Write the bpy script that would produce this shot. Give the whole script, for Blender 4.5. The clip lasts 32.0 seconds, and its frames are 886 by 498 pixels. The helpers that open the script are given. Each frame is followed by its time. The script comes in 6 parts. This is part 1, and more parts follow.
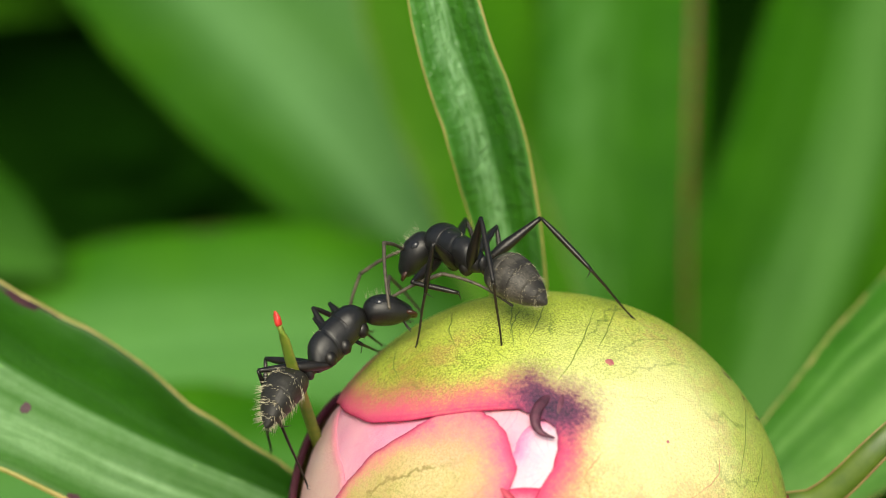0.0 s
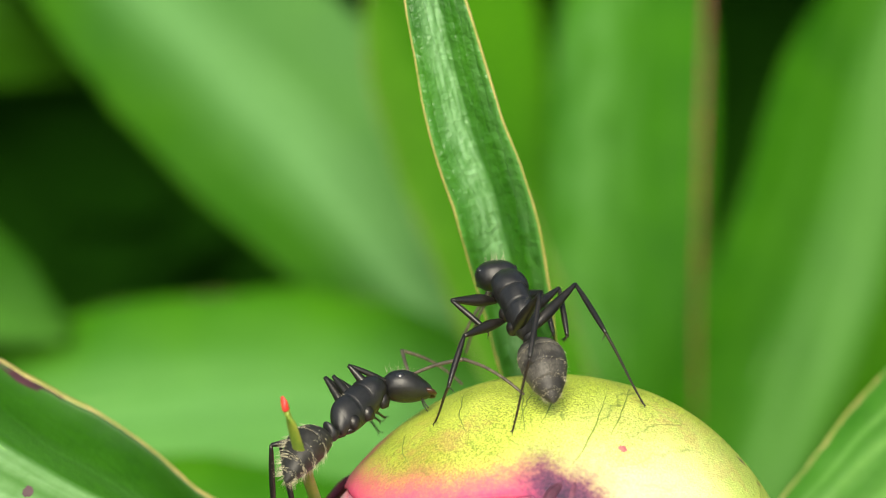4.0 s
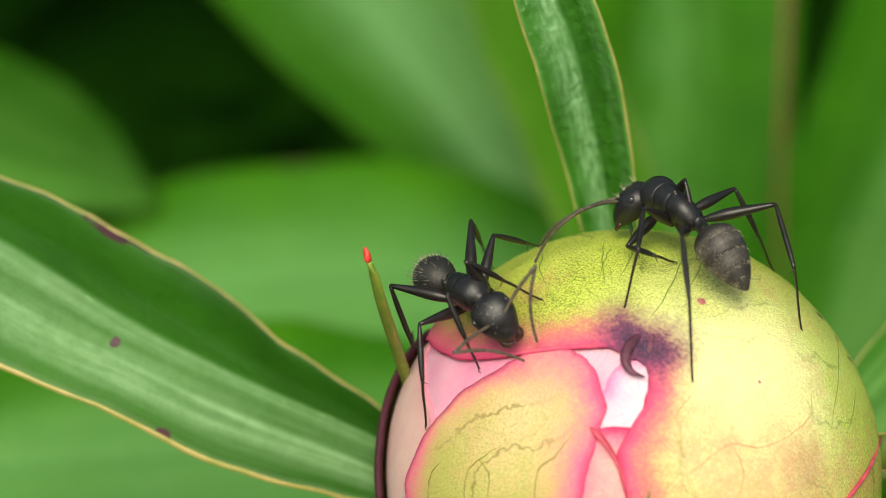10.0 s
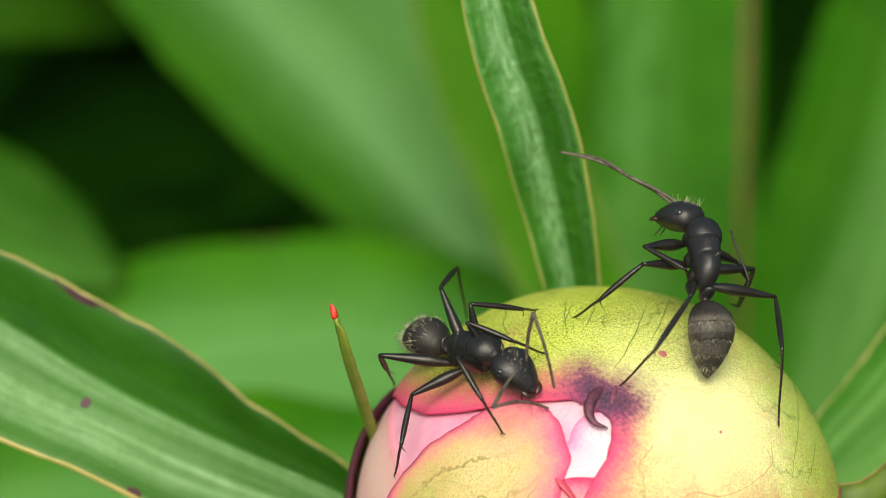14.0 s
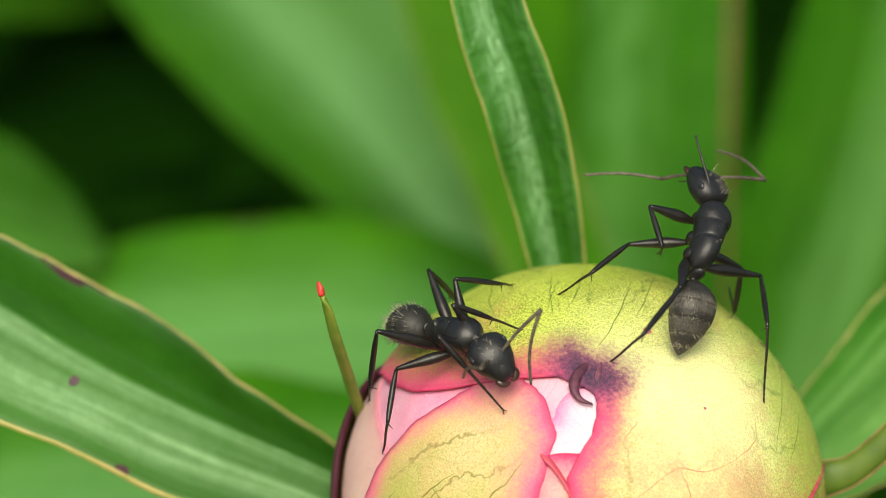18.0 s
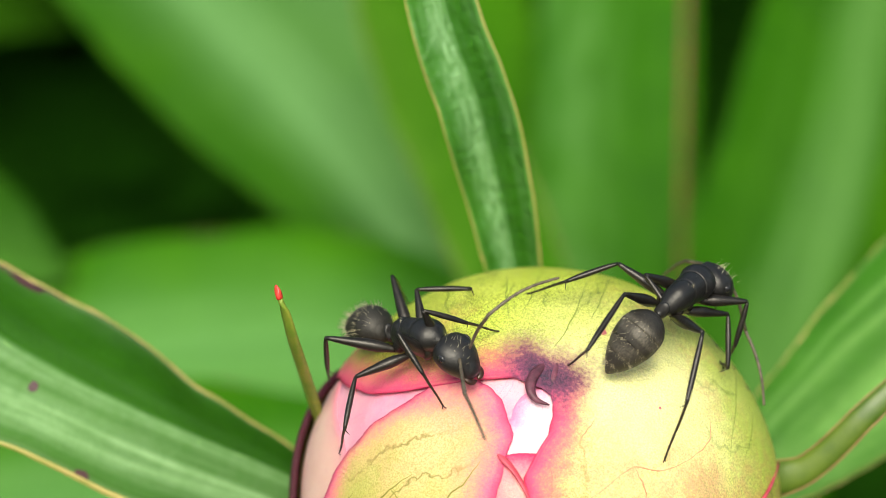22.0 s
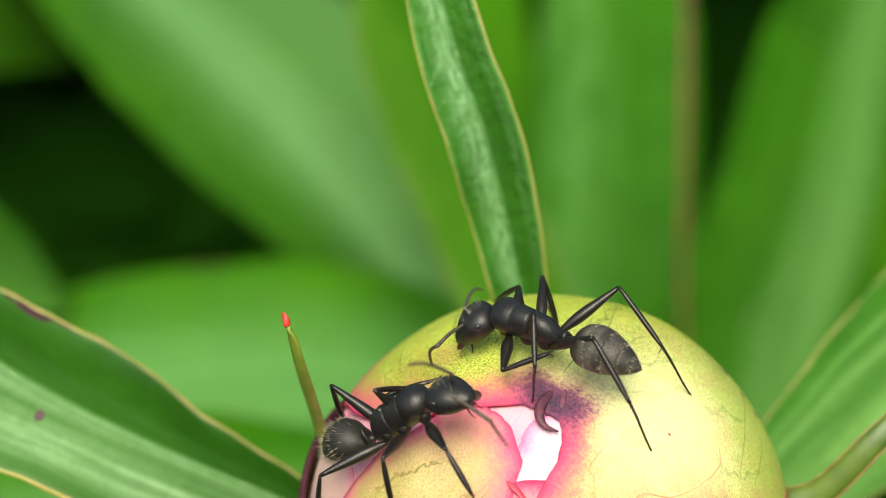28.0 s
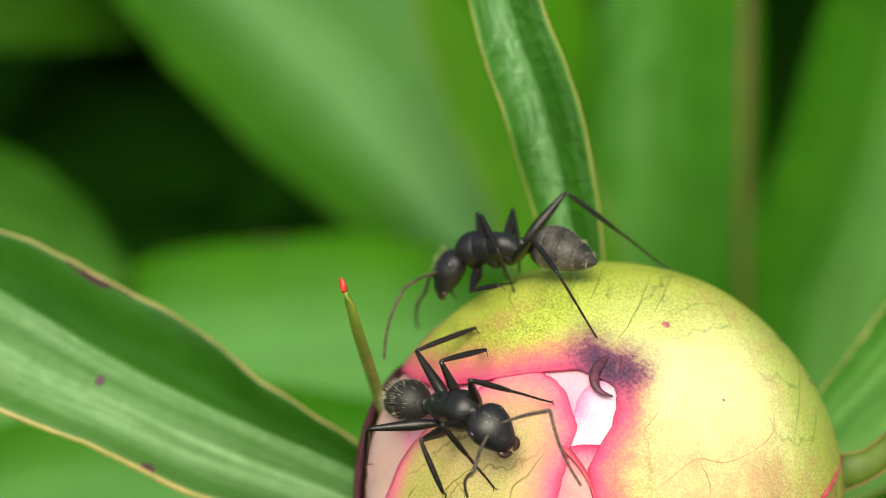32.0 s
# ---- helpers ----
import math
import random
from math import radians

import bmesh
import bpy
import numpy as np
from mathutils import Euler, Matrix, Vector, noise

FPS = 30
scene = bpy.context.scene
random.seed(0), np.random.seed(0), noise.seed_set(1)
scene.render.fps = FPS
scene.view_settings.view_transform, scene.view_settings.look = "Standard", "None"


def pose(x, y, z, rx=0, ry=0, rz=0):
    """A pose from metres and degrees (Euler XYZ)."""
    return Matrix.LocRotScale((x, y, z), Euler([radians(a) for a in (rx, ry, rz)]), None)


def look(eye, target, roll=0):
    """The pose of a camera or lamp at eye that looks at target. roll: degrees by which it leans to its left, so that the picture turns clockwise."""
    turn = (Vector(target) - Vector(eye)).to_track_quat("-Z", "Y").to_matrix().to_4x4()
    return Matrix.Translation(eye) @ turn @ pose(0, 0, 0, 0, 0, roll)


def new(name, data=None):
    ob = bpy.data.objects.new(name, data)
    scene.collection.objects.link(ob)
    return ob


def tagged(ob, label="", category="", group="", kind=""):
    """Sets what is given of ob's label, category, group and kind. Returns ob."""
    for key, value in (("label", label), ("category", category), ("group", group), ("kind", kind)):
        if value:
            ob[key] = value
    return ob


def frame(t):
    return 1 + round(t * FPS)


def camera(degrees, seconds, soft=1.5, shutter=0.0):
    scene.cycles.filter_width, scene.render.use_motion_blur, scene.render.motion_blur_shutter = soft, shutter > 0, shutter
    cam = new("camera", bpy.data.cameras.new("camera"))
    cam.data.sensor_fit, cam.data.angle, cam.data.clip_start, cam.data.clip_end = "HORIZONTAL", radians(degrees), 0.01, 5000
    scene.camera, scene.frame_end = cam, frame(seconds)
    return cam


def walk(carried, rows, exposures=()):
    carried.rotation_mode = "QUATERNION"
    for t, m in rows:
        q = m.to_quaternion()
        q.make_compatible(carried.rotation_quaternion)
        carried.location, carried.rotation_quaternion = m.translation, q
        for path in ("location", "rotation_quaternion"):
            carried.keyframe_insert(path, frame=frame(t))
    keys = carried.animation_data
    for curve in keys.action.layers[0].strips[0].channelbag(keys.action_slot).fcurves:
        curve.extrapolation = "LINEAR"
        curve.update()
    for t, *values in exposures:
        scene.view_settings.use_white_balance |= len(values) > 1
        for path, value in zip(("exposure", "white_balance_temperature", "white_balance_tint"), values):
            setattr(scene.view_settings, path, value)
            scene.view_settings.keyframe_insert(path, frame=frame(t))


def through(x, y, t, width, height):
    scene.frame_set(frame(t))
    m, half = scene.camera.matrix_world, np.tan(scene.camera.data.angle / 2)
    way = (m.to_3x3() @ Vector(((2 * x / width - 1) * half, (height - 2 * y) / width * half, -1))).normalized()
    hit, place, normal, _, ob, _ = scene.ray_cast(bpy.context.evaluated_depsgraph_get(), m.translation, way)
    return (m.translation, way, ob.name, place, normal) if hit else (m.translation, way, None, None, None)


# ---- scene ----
MM = 0.001
BUD = 15.0          # radius of the bud, millimetres


def view(x, y, z, yaw, pitch, roll):
    """A camera pose from millimetres and degrees."""
    eye = Vector((x, y, z)) * MM
    a, b = radians(yaw), radians(pitch)
    ahead = Vector((-math.sin(a) * math.cos(b), math.cos(a) * math.cos(b), math.sin(b)))
    return look(eye, eye + ahead * 0.1, roll)


# ---- camera ----
cam = camera(20.0, 32.0, soft=0.8)
cam.data.dof.use_dof = True
cam.data.dof.focus_distance = 0.1438
cam.data.dof.aperture_fstop = 29.0
walk(cam, [
    (0, view(-9.79, -130.51, 79.63, -1.610, -24.826, 0.574)),
    (0.5, view(-9.82, -130.23, 79.79, -1.628, -24.663, 0.592)),
    (1, view(-9.89, -129.89, 79.99, -1.624, -24.591, 0.589)),
    (1.5, view(-9.88, -129.72, 80.04, -1.612, -24.603, 0.614)),
    (2, view(-9.87, -129.53, 80.09, -1.587, -24.629, 0.658)),
    (2.5, view(-10.00, -129.12, 80.29, -1.659, -24.245, 0.671)),
    (3, view(-10.01, -128.69, 80.35, -1.584, -24.081, 0.684)),
    (3.5, view(-10.02, -128.16, 80.37, -1.495, -23.831, 0.697)),
    (5.5, view(-10.21, -126.50, 80.41, -1.456, -23.570, 0.620)),
    (6, view(-10.23, -126.49, 80.47, -0.660, -23.523, 0.482)),
    (6.5, view(-10.22, -126.80, 80.40, 0.554, -23.826, 0.357)),
    (7, view(-10.27, -127.00, 80.34, 0.611, -24.282, 0.426)),
    (7.5, view(-10.31, -126.97, 80.39, 0.656, -24.597, 0.402)),
    (8, view(-10.41, -126.96, 80.39, 0.722, -24.602, 0.427)),
    (8.5, view(-10.35, -127.53, 79.98, 0.687, -25.820, 0.333)),
    (9, view(-10.14, -128.05, 79.67, 0.718, -26.445, 0.276)),
    (9.5, view(-10.06, -128.60, 79.42, 0.713, -26.409, 0.195)),
    (10, view(-9.84, -129.67, 79.25, 0.644, -26.284, 0.013)),
    (10.5, view(-9.80, -130.79, 79.17, 0.548, -25.801, -0.082)),
    (11, view(-9.77, -131.70, 79.04, 0.525, -25.965, -0.157)),
    (11.5, view(-9.73, -132.37, 78.76, 0.475, -26.048, -0.224)),
    (12, view(-9.80, -132.40, 78.77, 0.445, -25.404, -0.275)),
    (12.5, view(-9.92, -132.25, 78.81, 0.239, -24.990, -0.144)),
    (13, view(-9.98, -132.80, 78.62, -0.064, -25.262, -0.191)),
    (13.5, view(-9.85, -132.94, 78.50, -0.297, -24.674, -0.185)),
    (14, view(-9.72, -132.83, 78.57, -0.201, -24.208, -0.221)),
    (14.5, view(-9.60, -133.29, 78.30, -0.219, -24.483, -0.258)),
    (16.5, view(-9.84, -133.87, 78.30, -0.495, -24.521, -0.088)),
    (17, view(-9.97, -133.92, 78.45, -0.589, -24.665, -0.048)),
    (17.5, view(-9.88, -133.91, 78.52, -0.618, -24.719, -0.128)),
    (18, view(-9.76, -133.80, 78.61, -0.564, -24.569, -0.150)),
    (18.5, view(-9.73, -133.86, 78.46, -0.523, -23.997, -0.157)),
    (19, view(-9.84, -133.84, 78.48, -0.556, -24.143, -0.206)),
    (19.5, view(-9.86, -133.74, 78.62, -0.619, -23.801, -0.181)),
    (20, view(-9.86, -133.47, 78.62, -1.167, -23.642, 0.044)),
    (20.5, view(-9.87, -133.34, 78.79, -1.453, -23.504, 0.084)),
    (21, view(-9.88, -133.53, 78.89, -1.475, -23.617, 0.058)),
    (21.5, view(-9.87, -134.26, 78.68, -1.585, -23.921, 0.016)),
    (22, view(-9.73, -135.30, 78.29, -1.629, -24.144, -0.065)),
    (22.5, view(-9.60, -136.08, 78.20, -1.595, -24.205, -0.197)),
    (23, view(-9.63, -136.64, 77.94, -1.572, -24.342, -0.261)),
    (23.5, view(-9.73, -136.88, 77.71, -1.569, -24.398, -0.302)),
    (24, view(-9.81, -136.69, 77.80, -1.538, -24.239, -0.328)),
    (24.5, view(-9.77, -136.57, 77.88, -1.566, -24.134, -0.330)),
    (26.5, view(-10.10, -135.91, 77.38, -1.750, -23.956, -0.300)),
    (27, view(-10.28, -135.58, 77.37, -1.771, -23.560, -0.183)),
    (27.5, view(-10.48, -135.28, 77.51, -1.692, -23.536, -0.163)),
    (28, view(-10.50, -135.19, 77.63, -1.766, -23.312, -0.175)),
    (28.5, view(-10.31, -135.31, 77.65, -1.415, -23.517, -0.273)),
    (29, view(-10.20, -135.48, 77.62, -0.844, -23.625, -0.423)),
    (29.5, view(-10.23, -135.29, 77.65, -0.850, -23.442, -0.397)),
    (30, view(-10.35, -135.46, 77.54, -0.785, -23.402, -0.431)),
    (30.5, view(-10.28, -135.91, 77.39, -0.724, -23.678, -0.533)),
    (31, view(-10.22, -136.19, 77.31, -0.573, -23.655, -0.585)),
    (31.5, view(-10.15, -136.44, 77.24, -0.278, -23.687, -0.680)),
    (32, view(-10.04, -136.62, 77.19, -0.155, -23.689, -0.713)),
], exposures=[(0, 0.06, 7000, 4), (2.0, 0.23, 7000, 4), (6.0, 0.76, 7000, 4), (7.5, 0.76, 7000, 4), (9.0, 0.18, 7000, 4), (10.0, 0.10, 7000, 4), (12.0, 0.06, 7000, 4), (13.0, 0.08, 7000, 4), (17.0, 0.16, 7000, 4), (19.0, 0.13, 7000, 4), (20.5, 0.38, 7000, 4), (21.5, 0.40, 7000, 4), (24.0, 0.08, 7000, 4), (27.0, 0.28, 7000, 4), (28.5, 0.38, 7000, 4), (30.0, 0.35, 7000, 4), (32, 0.18, 7000, 4)])

# ---- light ----
SUN_EL, SUN_AZ = 48.0, 186.0        # height over the horizon, bearing clockwise from +y
world = bpy.data.worlds.new("sky")
scene.world = world
world.use_nodes = True
wn = world.node_tree.nodes
sky = wn.new("ShaderNodeTexSky")
sky.sky_type = 'NISHITA'
sky.sun_disc = False
sky.sun_elevation, sky.sun_rotation = radians(SUN_EL), radians(SUN_AZ)
sky.dust_density, sky.air_density = 3.0, 1.0
wn["Background"].inputs["Strength"].default_value = 0.13
world.node_tree.links.new(sky.outputs[0], wn["Background"].inputs[0])
sun = new("sun", bpy.data.lights.new("sun", 'SUN'))
sun.data.energy, sun.data.angle, sun.data.color = 3.45, radians(30), (1.0, 0.97, 0.90)
sun_dir = Vector((math.sin(radians(SUN_AZ)) * math.cos(radians(SUN_EL)),
                  math.cos(radians(SUN_AZ)) * math.cos(radians(SUN_EL)), math.sin(radians(SUN_EL))))
sun.matrix_world = look(sun_dir * 2.0, (0, 0, 0))

# ---- materials ----


class Nodes:
    """A small helper round a material's node tree."""

    def __init__(self, name):
        self.mat = bpy.data.materials.new(name)
        self.mat.use_nodes = True
        self.n, self.l = self.mat.node_tree.nodes, self.mat.node_tree.links
        self.bsdf = self.n["Principled BSDF"]
        self.co = self.n.new("ShaderNodeTexCoord").outputs["Object"]

    def noise(self, scale, detail=3.0, rough=0.55, stretch=None):
        node = self.n.new("ShaderNodeTexNoise")
        node.inputs["Scale"].default_value = scale
        node.inputs["Detail"].default_value = detail
        node.inputs["Roughness"].default_value = rough
        src = self.co
        if stretch:
            mp = self.n.new("ShaderNodeMapping")
            mp.inputs["Scale"].default_value = stretch
            self.l.new(src, mp.inputs[0])
            src = mp.outputs[0]
        self.l.new(src, node.inputs["Vector"])
        return node.outputs["Fac"]

    def attr(self, name):
        node = self.n.new("ShaderNodeAttribute")
        node.attribute_name = name
        return node.outputs["Fac"]

    def ramp(self, fac, stops):
        node = self.n.new("ShaderNodeValToRGB")
        els = node.color_ramp.elements
        while len(els) < len(stops):
            els.new(0.5)
        for el, (pos, col) in zip(els, stops):
            el.position = pos
            el.color = (col, col, col, 1) if isinstance(col, (int, float)) else (*col, 1)
        self.l.new(fac, node.inputs[0])
        return node.outputs["Color"]

    def mix(self, fac, a, b, mode='MIX'):
        node = self.n.new("ShaderNodeMix")
        node.data_type, node.blend_type = 'RGBA', mode
        for sock, val in ((0, fac), (6, a), (7, b)):
            if hasattr(val, "is_output"):
                self.l.new(val, node.inputs[sock])
            elif sock == 0:
                node.inputs[0].default_value = val
            else:
                node.inputs[sock].default_value = (*val, 1)
        return node.outputs[2]

    def math(self, op, a, b=0.0):
        node = self.n.new("ShaderNodeMath")
        node.operation = op
        for k, val in enumerate((a, b)):
            if hasattr(val, "is_output"):
                self.l.new(val, node.inputs[k])
            else:
                node.inputs[k].default_value = val
        return node.outputs[0]

    def bump(self, height, strength, distance):
        node = self.n.new("ShaderNodeBump")
        node.inputs["Strength"].default_value = strength
        node.inputs["Distance"].default_value = distance
        self.l.new(height, node.inputs["Height"])
        self.l.new(node.outputs[0], self.bsdf.inputs["Normal"])

    def colour(self, c):
        if hasattr(c, "is_output"):
            self.l.new(c, self.bsdf.inputs["Base Color"])
        else:
            self.bsdf.inputs["Base Color"].default_value = (*c, 1)

    def set(self, **kw):
        for key, val in kw.items():
            self.bsdf.inputs[key.replace("_", " ")].default_value = val
        return self

    def translucent(self, colour, share):
        tr = self.n.new("ShaderNodeBsdfTranslucent")
        if hasattr(colour, "is_output"):
            self.l.new(colour, tr.inputs[0])
        else:
            tr.inputs[0].default_value = (*colour, 1)
        mx = self.n.new("ShaderNodeMixShader")
        mx.inputs[0].default_value = share
        self.l.new(self.bsdf.outputs[0], mx.inputs[1])
        self.l.new(tr.outputs[0], mx.inputs[2])
        self.l.new(mx.outputs[0], self.n["Material Output"].inputs[0])


def petal_material(name, body, flush, margin, speck=0.35, cream=None, dark_tip=None, vein=0.3, patches=(), tight=None):
    """Waxy petal: a body colour that turns through a flush into the margin's colour.
    rim: millimetres from the rim; tip: millimetres from the point of the petal; fan: the bearing round that point.
    flush, margin: colour and width in millimetres; patches: colour, centre, radius and strength of a broad tint;
    tight: centre and radius of the stretch where the margin's colour stays a thin line."""
    m = Nodes(name)
    wobble = m.math('SUBTRACT', m.noise(300, 8, 0.78), 0.5)
    ragged = min(1.0, margin[1])
    rim = m.math('ADD', m.attr("rim"), m.math('ADD', m.math('MULTIPLY', wobble, 3.2 * ragged), m.math('MULTIPLY', m.math('SUBTRACT', m.noise(5000, 3, 0.7), 0.5), 1.6 * ragged)))
    if tight:
        place = m.n.new("ShaderNodeVectorMath")
        place.operation = 'DISTANCE'
        place.inputs[1].default_value = Vector(tight[0]) * MM
        m.l.new(m.co, place.inputs[0])
        rim = m.math('ADD', rim, m.ramp(m.math('DIVIDE', place.outputs["Value"], tight[1] * MM * 2), [(0.25, 1.0), (0.5, 0.0)]))
    base = m.mix(m.ramp(m.noise(150, 4, 0.6), [(0.35, 0.0), (0.68, 1.0)]), body[0], body[1])
    # pale patch: cream pigment plus the strong light on that side of the bud
    if cream:
        place = m.n.new("ShaderNodeVectorMath")
        place.operation = 'DISTANCE'
        place.inputs[1].default_value = Vector(cream[1]) * MM
        m.l.new(m.co, place.inputs[0])
        far = m.math('ADD', place.outputs["Value"], m.math('MULTIPLY', m.math('SUBTRACT', m.noise(140, 5, 0.65), 0.5), 0.010))
        pale = m.ramp(far, [(0.003, 1.0), (0.0108, 0.0)])
        base = m.mix(pale, base, cream[0])
    for tint, centre, reach, strength in patches:
        place = m.n.new("ShaderNodeVectorMath")
        place.operation = 'DISTANCE'
        place.inputs[1].default_value = Vector(centre) * MM
        m.l.new(m.co, place.inputs[0])
        far = m.math('ADD', place.outputs["Value"], m.math('MULTIPLY', m.math('SUBTRACT', m.noise(400, 6, 0.7), 0.5), reach * MM * 1.1))
        near = m.ramp(m.math('DIVIDE', far, reach * MM * 2), [(0.1, strength), (0.5, 0.0)])
        base = m.mix(near, base, tint)
    grain = m.ramp(m.noise(9000, 3, 0.75), [(0.46, 0.0), (0.57, 1.0)])
    patch = m.ramp(m.noise(210, 4, 0.6), [(0.36, 0.55), (0.58, 1.0)])
    if cream:
        patch = m.math('MULTIPLY', patch, m.math('SUBTRACT', 1.0, m.math('MULTIPLY', pale, 0.72)))
    base = m.mix(m.math('MULTIPLY', m.math('MULTIPLY', grain, patch), speck), base, body[2])
    # tiny highlights of the shiny grain, painted as pale specks
    glint = m.ramp(m.noise(7000, 3, 0.7), [(0.55, 0.0), (0.66, 1.0)])
    base = m.mix(m.math('MULTIPLY', glint, 0.55 * min(speck, 0.7)), base, tuple(min(0.9, c * 1.35 + 0.04) for c in body[1]))
    net = m.ramp(m.noise(330, 6, 0.7), [(0.45, 0.0), (0.5, 1.0), (0.55, 0.0)])
    net = m.math('MULTIPLY', net, m.ramp(m.noise(95, 4, 0.6), [(0.45, 0.0), (0.62, 0.34)]))
    base = m.mix(net, base, flush[0])
    lines = m.math('ABSOLUTE', m.math('SINE', m.math('ADD', m.math('MULTIPLY', m.attr("fan"), 0.16), m.math('MULTIPLY', m.noise(190, 5, 0.6), 6.5))))
    broken = m.ramp(m.noise(170, 4, 0.6), [(0.46, 0.0), (0.58, 1.0)])
    thin = m.math('MULTIPLY', m.ramp(lines, [(0.0, 1.0), (0.09, 0.4), (0.16, 0.0)]), broken)
    crack = m.ramp(m.noise(130, 3, 0.5), [(0.488, 0.0), (0.5, 1.0), (0.512, 0.0)])
    mark = m.math('MAXIMUM', thin, m.math('MULTIPLY', crack, m.math('MULTIPLY', broken, 0.2)))
    if cream:
        mark = m.math('MULTIPLY', mark, m.math('SUBTRACT', 1.0, m.math('MULTIPLY', pale, 0.75)))
    base = m.mix(m.math('MULTIPLY', mark, vein), base, body[3])
    col = m.mix(m.ramp(m.math('DIVIDE', rim, flush[1] * 2), [(0.08, 1.0), (0.8, 0.0)]), base, flush[0])
    col = m.mix(m.ramp(m.math('DIVIDE', rim, margin[1] * 2), [(0.1, 0.95), (0.5, 0.5), (0.95, 0.0)]), col, margin[0])
    if margin[1] > 0.5:
        fringe = m.math('ADD', m.attr('rim'), m.math('MULTIPLY', wobble, 0.8))
        col = m.mix(m.ramp(fringe, [(0.05, 0.75), (0.5, 0.0)]), col, tuple(c * k for c, k in zip(margin[0], (0.72, 0.3, 0.5))))
    blush = m.ramp(m.noise(120, 6, 0.7), [(0.56, 0.0), (0.70, 0.45)])
    col = m.mix(blush, col, flush[0])
    if dark_tip:
        near = m.math('ADD', m.math('MAXIMUM', m.math('MULTIPLY', m.attr("tip"), 0.9), m.math('MULTIPLY', m.attr("rim"), 0.8)), m.math('MULTIPLY', m.math('ADD', wobble, m.math('MULTIPLY', m.math('SUBTRACT', m.noise(4500, 4, 0.7), 0.5), 0.9)), 3.0))
        near = m.math('DIVIDE', near, 10.0)
        col = m.mix(m.ramp(near, [(0.15, 0.92), (0.31, 0.0)]), col, dark_tip[1])
        col = m.mix(m.ramp(near, [(0.06, 0.95), (0.20, 0.0)]), col, dark_tip[0])
    m.colour(col)
    m.set(Roughness=0.5, Specular_IOR_Level=0.28, Subsurface_Weight=0.10, Subsurface_Scale=0.0006)
    m.bsdf.inputs["Subsurface Radius"].default_value = (1.0, 0.6, 0.3)
    height = m.math('ADD', m.noise(6500, 3, 0.7), m.math('MULTIPLY', m.noise(500, 3), 1.2))
    m.bump(height, 0.7, 0.00016)
    return m.mat


def leaf_material(name, dark, light, vein, gloss=0.42, shine=0.4, through=0.22, stripes=0.2, rib_mix=0.55, relief=0.55, bands=(), band_colour=None, streak=None, edge=0.5):
    """Green blade. side: -1 to 1 across it, along: 0 to 1 down its length. bands: (side, share) of paler stripes,
    sky sheen and lit halves painted down the blade; streak: how finely they break up, over side and length."""
    m = Nodes(name)
    side, along = m.attr("side"), m.attr("along")
    blotch = m.ramp(m.noise(90, 5, 0.6), [(0.3, 0.0), (0.7, 1.0)])
    col = m.mix(blotch, dark, light)
    # the side veins leave the midrib at a slant
    slant = m.math('ADD', m.math('MULTIPLY', along, 16.0), m.math('MULTIPLY', m.math('ABSOLUTE', side), -13.0))
    wave = m.math('ABSOLUTE', m.math('SINE', m.math('ADD', slant, m.math('MULTIPLY', m.noise(110, 4), 5.0))))
    line = m.ramp(wave, [(0.0, 1.0), (0.35, 0.0)])
    col = m.mix(m.math('MULTIPLY', line, 0.1 * stripes), col, vein)
    rib = m.ramp(m.math('ABSOLUTE', m.math('ADD', side, m.math('MULTIPLY', m.math('SUBTRACT', m.noise(160, 2), 0.5), 0.06))), [(0.0, 1.0), (0.07, 0.0)])
    col = m.mix(m.math('MULTIPLY', rib, rib_mix), col, vein)
    # gloss painted pale on one half of the blade, the other left dark
    sheen_stripe = m.ramp(m.math('ADD', m.math('MULTIPLY', m.math('SINE', m.math('ADD', m.math('MULTIPLY', side, 4.2), 3.25)), 0.24), m.noise(110, 4, 0.55)), [(0.44, 0.0), (0.80, 1.0)])
    col = m.mix(m.math('MULTIPLY', sheen_stripe, stripes), col, vein)
    # highlights and lit halves mixed into the blade's colour, broken by noise
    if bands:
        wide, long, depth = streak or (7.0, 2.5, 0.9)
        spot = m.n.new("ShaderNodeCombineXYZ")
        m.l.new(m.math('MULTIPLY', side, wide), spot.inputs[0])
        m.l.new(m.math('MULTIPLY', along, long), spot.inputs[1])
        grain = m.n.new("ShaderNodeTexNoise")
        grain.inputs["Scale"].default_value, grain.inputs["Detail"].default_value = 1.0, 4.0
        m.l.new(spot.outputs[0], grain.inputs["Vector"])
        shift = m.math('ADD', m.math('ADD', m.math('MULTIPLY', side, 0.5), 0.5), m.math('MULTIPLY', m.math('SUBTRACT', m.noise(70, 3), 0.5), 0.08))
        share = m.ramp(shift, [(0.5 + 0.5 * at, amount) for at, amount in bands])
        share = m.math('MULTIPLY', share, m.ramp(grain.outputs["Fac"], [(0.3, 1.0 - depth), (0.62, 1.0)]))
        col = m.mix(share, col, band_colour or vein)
    fine = m.ramp(m.noise(900, 4, 0.65), [(0.35, 0.0), (0.7, 1.0)])
    col = m.mix(m.math('MULTIPLY', fine, 0.3), col, light)
    rim = m.ramp(m.math('ABSOLUTE', side), [(0.9, 0.0), (0.99, 1.0)])
    col = m.mix(m.math('MULTIPLY', rim, edge), col, vein)
    m.colour(col)
    m.set(Roughness=gloss, Specular_IOR_Level=shine)
    m.bump(m.math('ADD', m.math('MULTIPLY', line, -0.12), m.math('ADD', m.noise(260, 3, 0.6), m.noise(1300, 3, 0.65))), relief, 0.0003)
    m.translucent(col, through)
    return m.mat


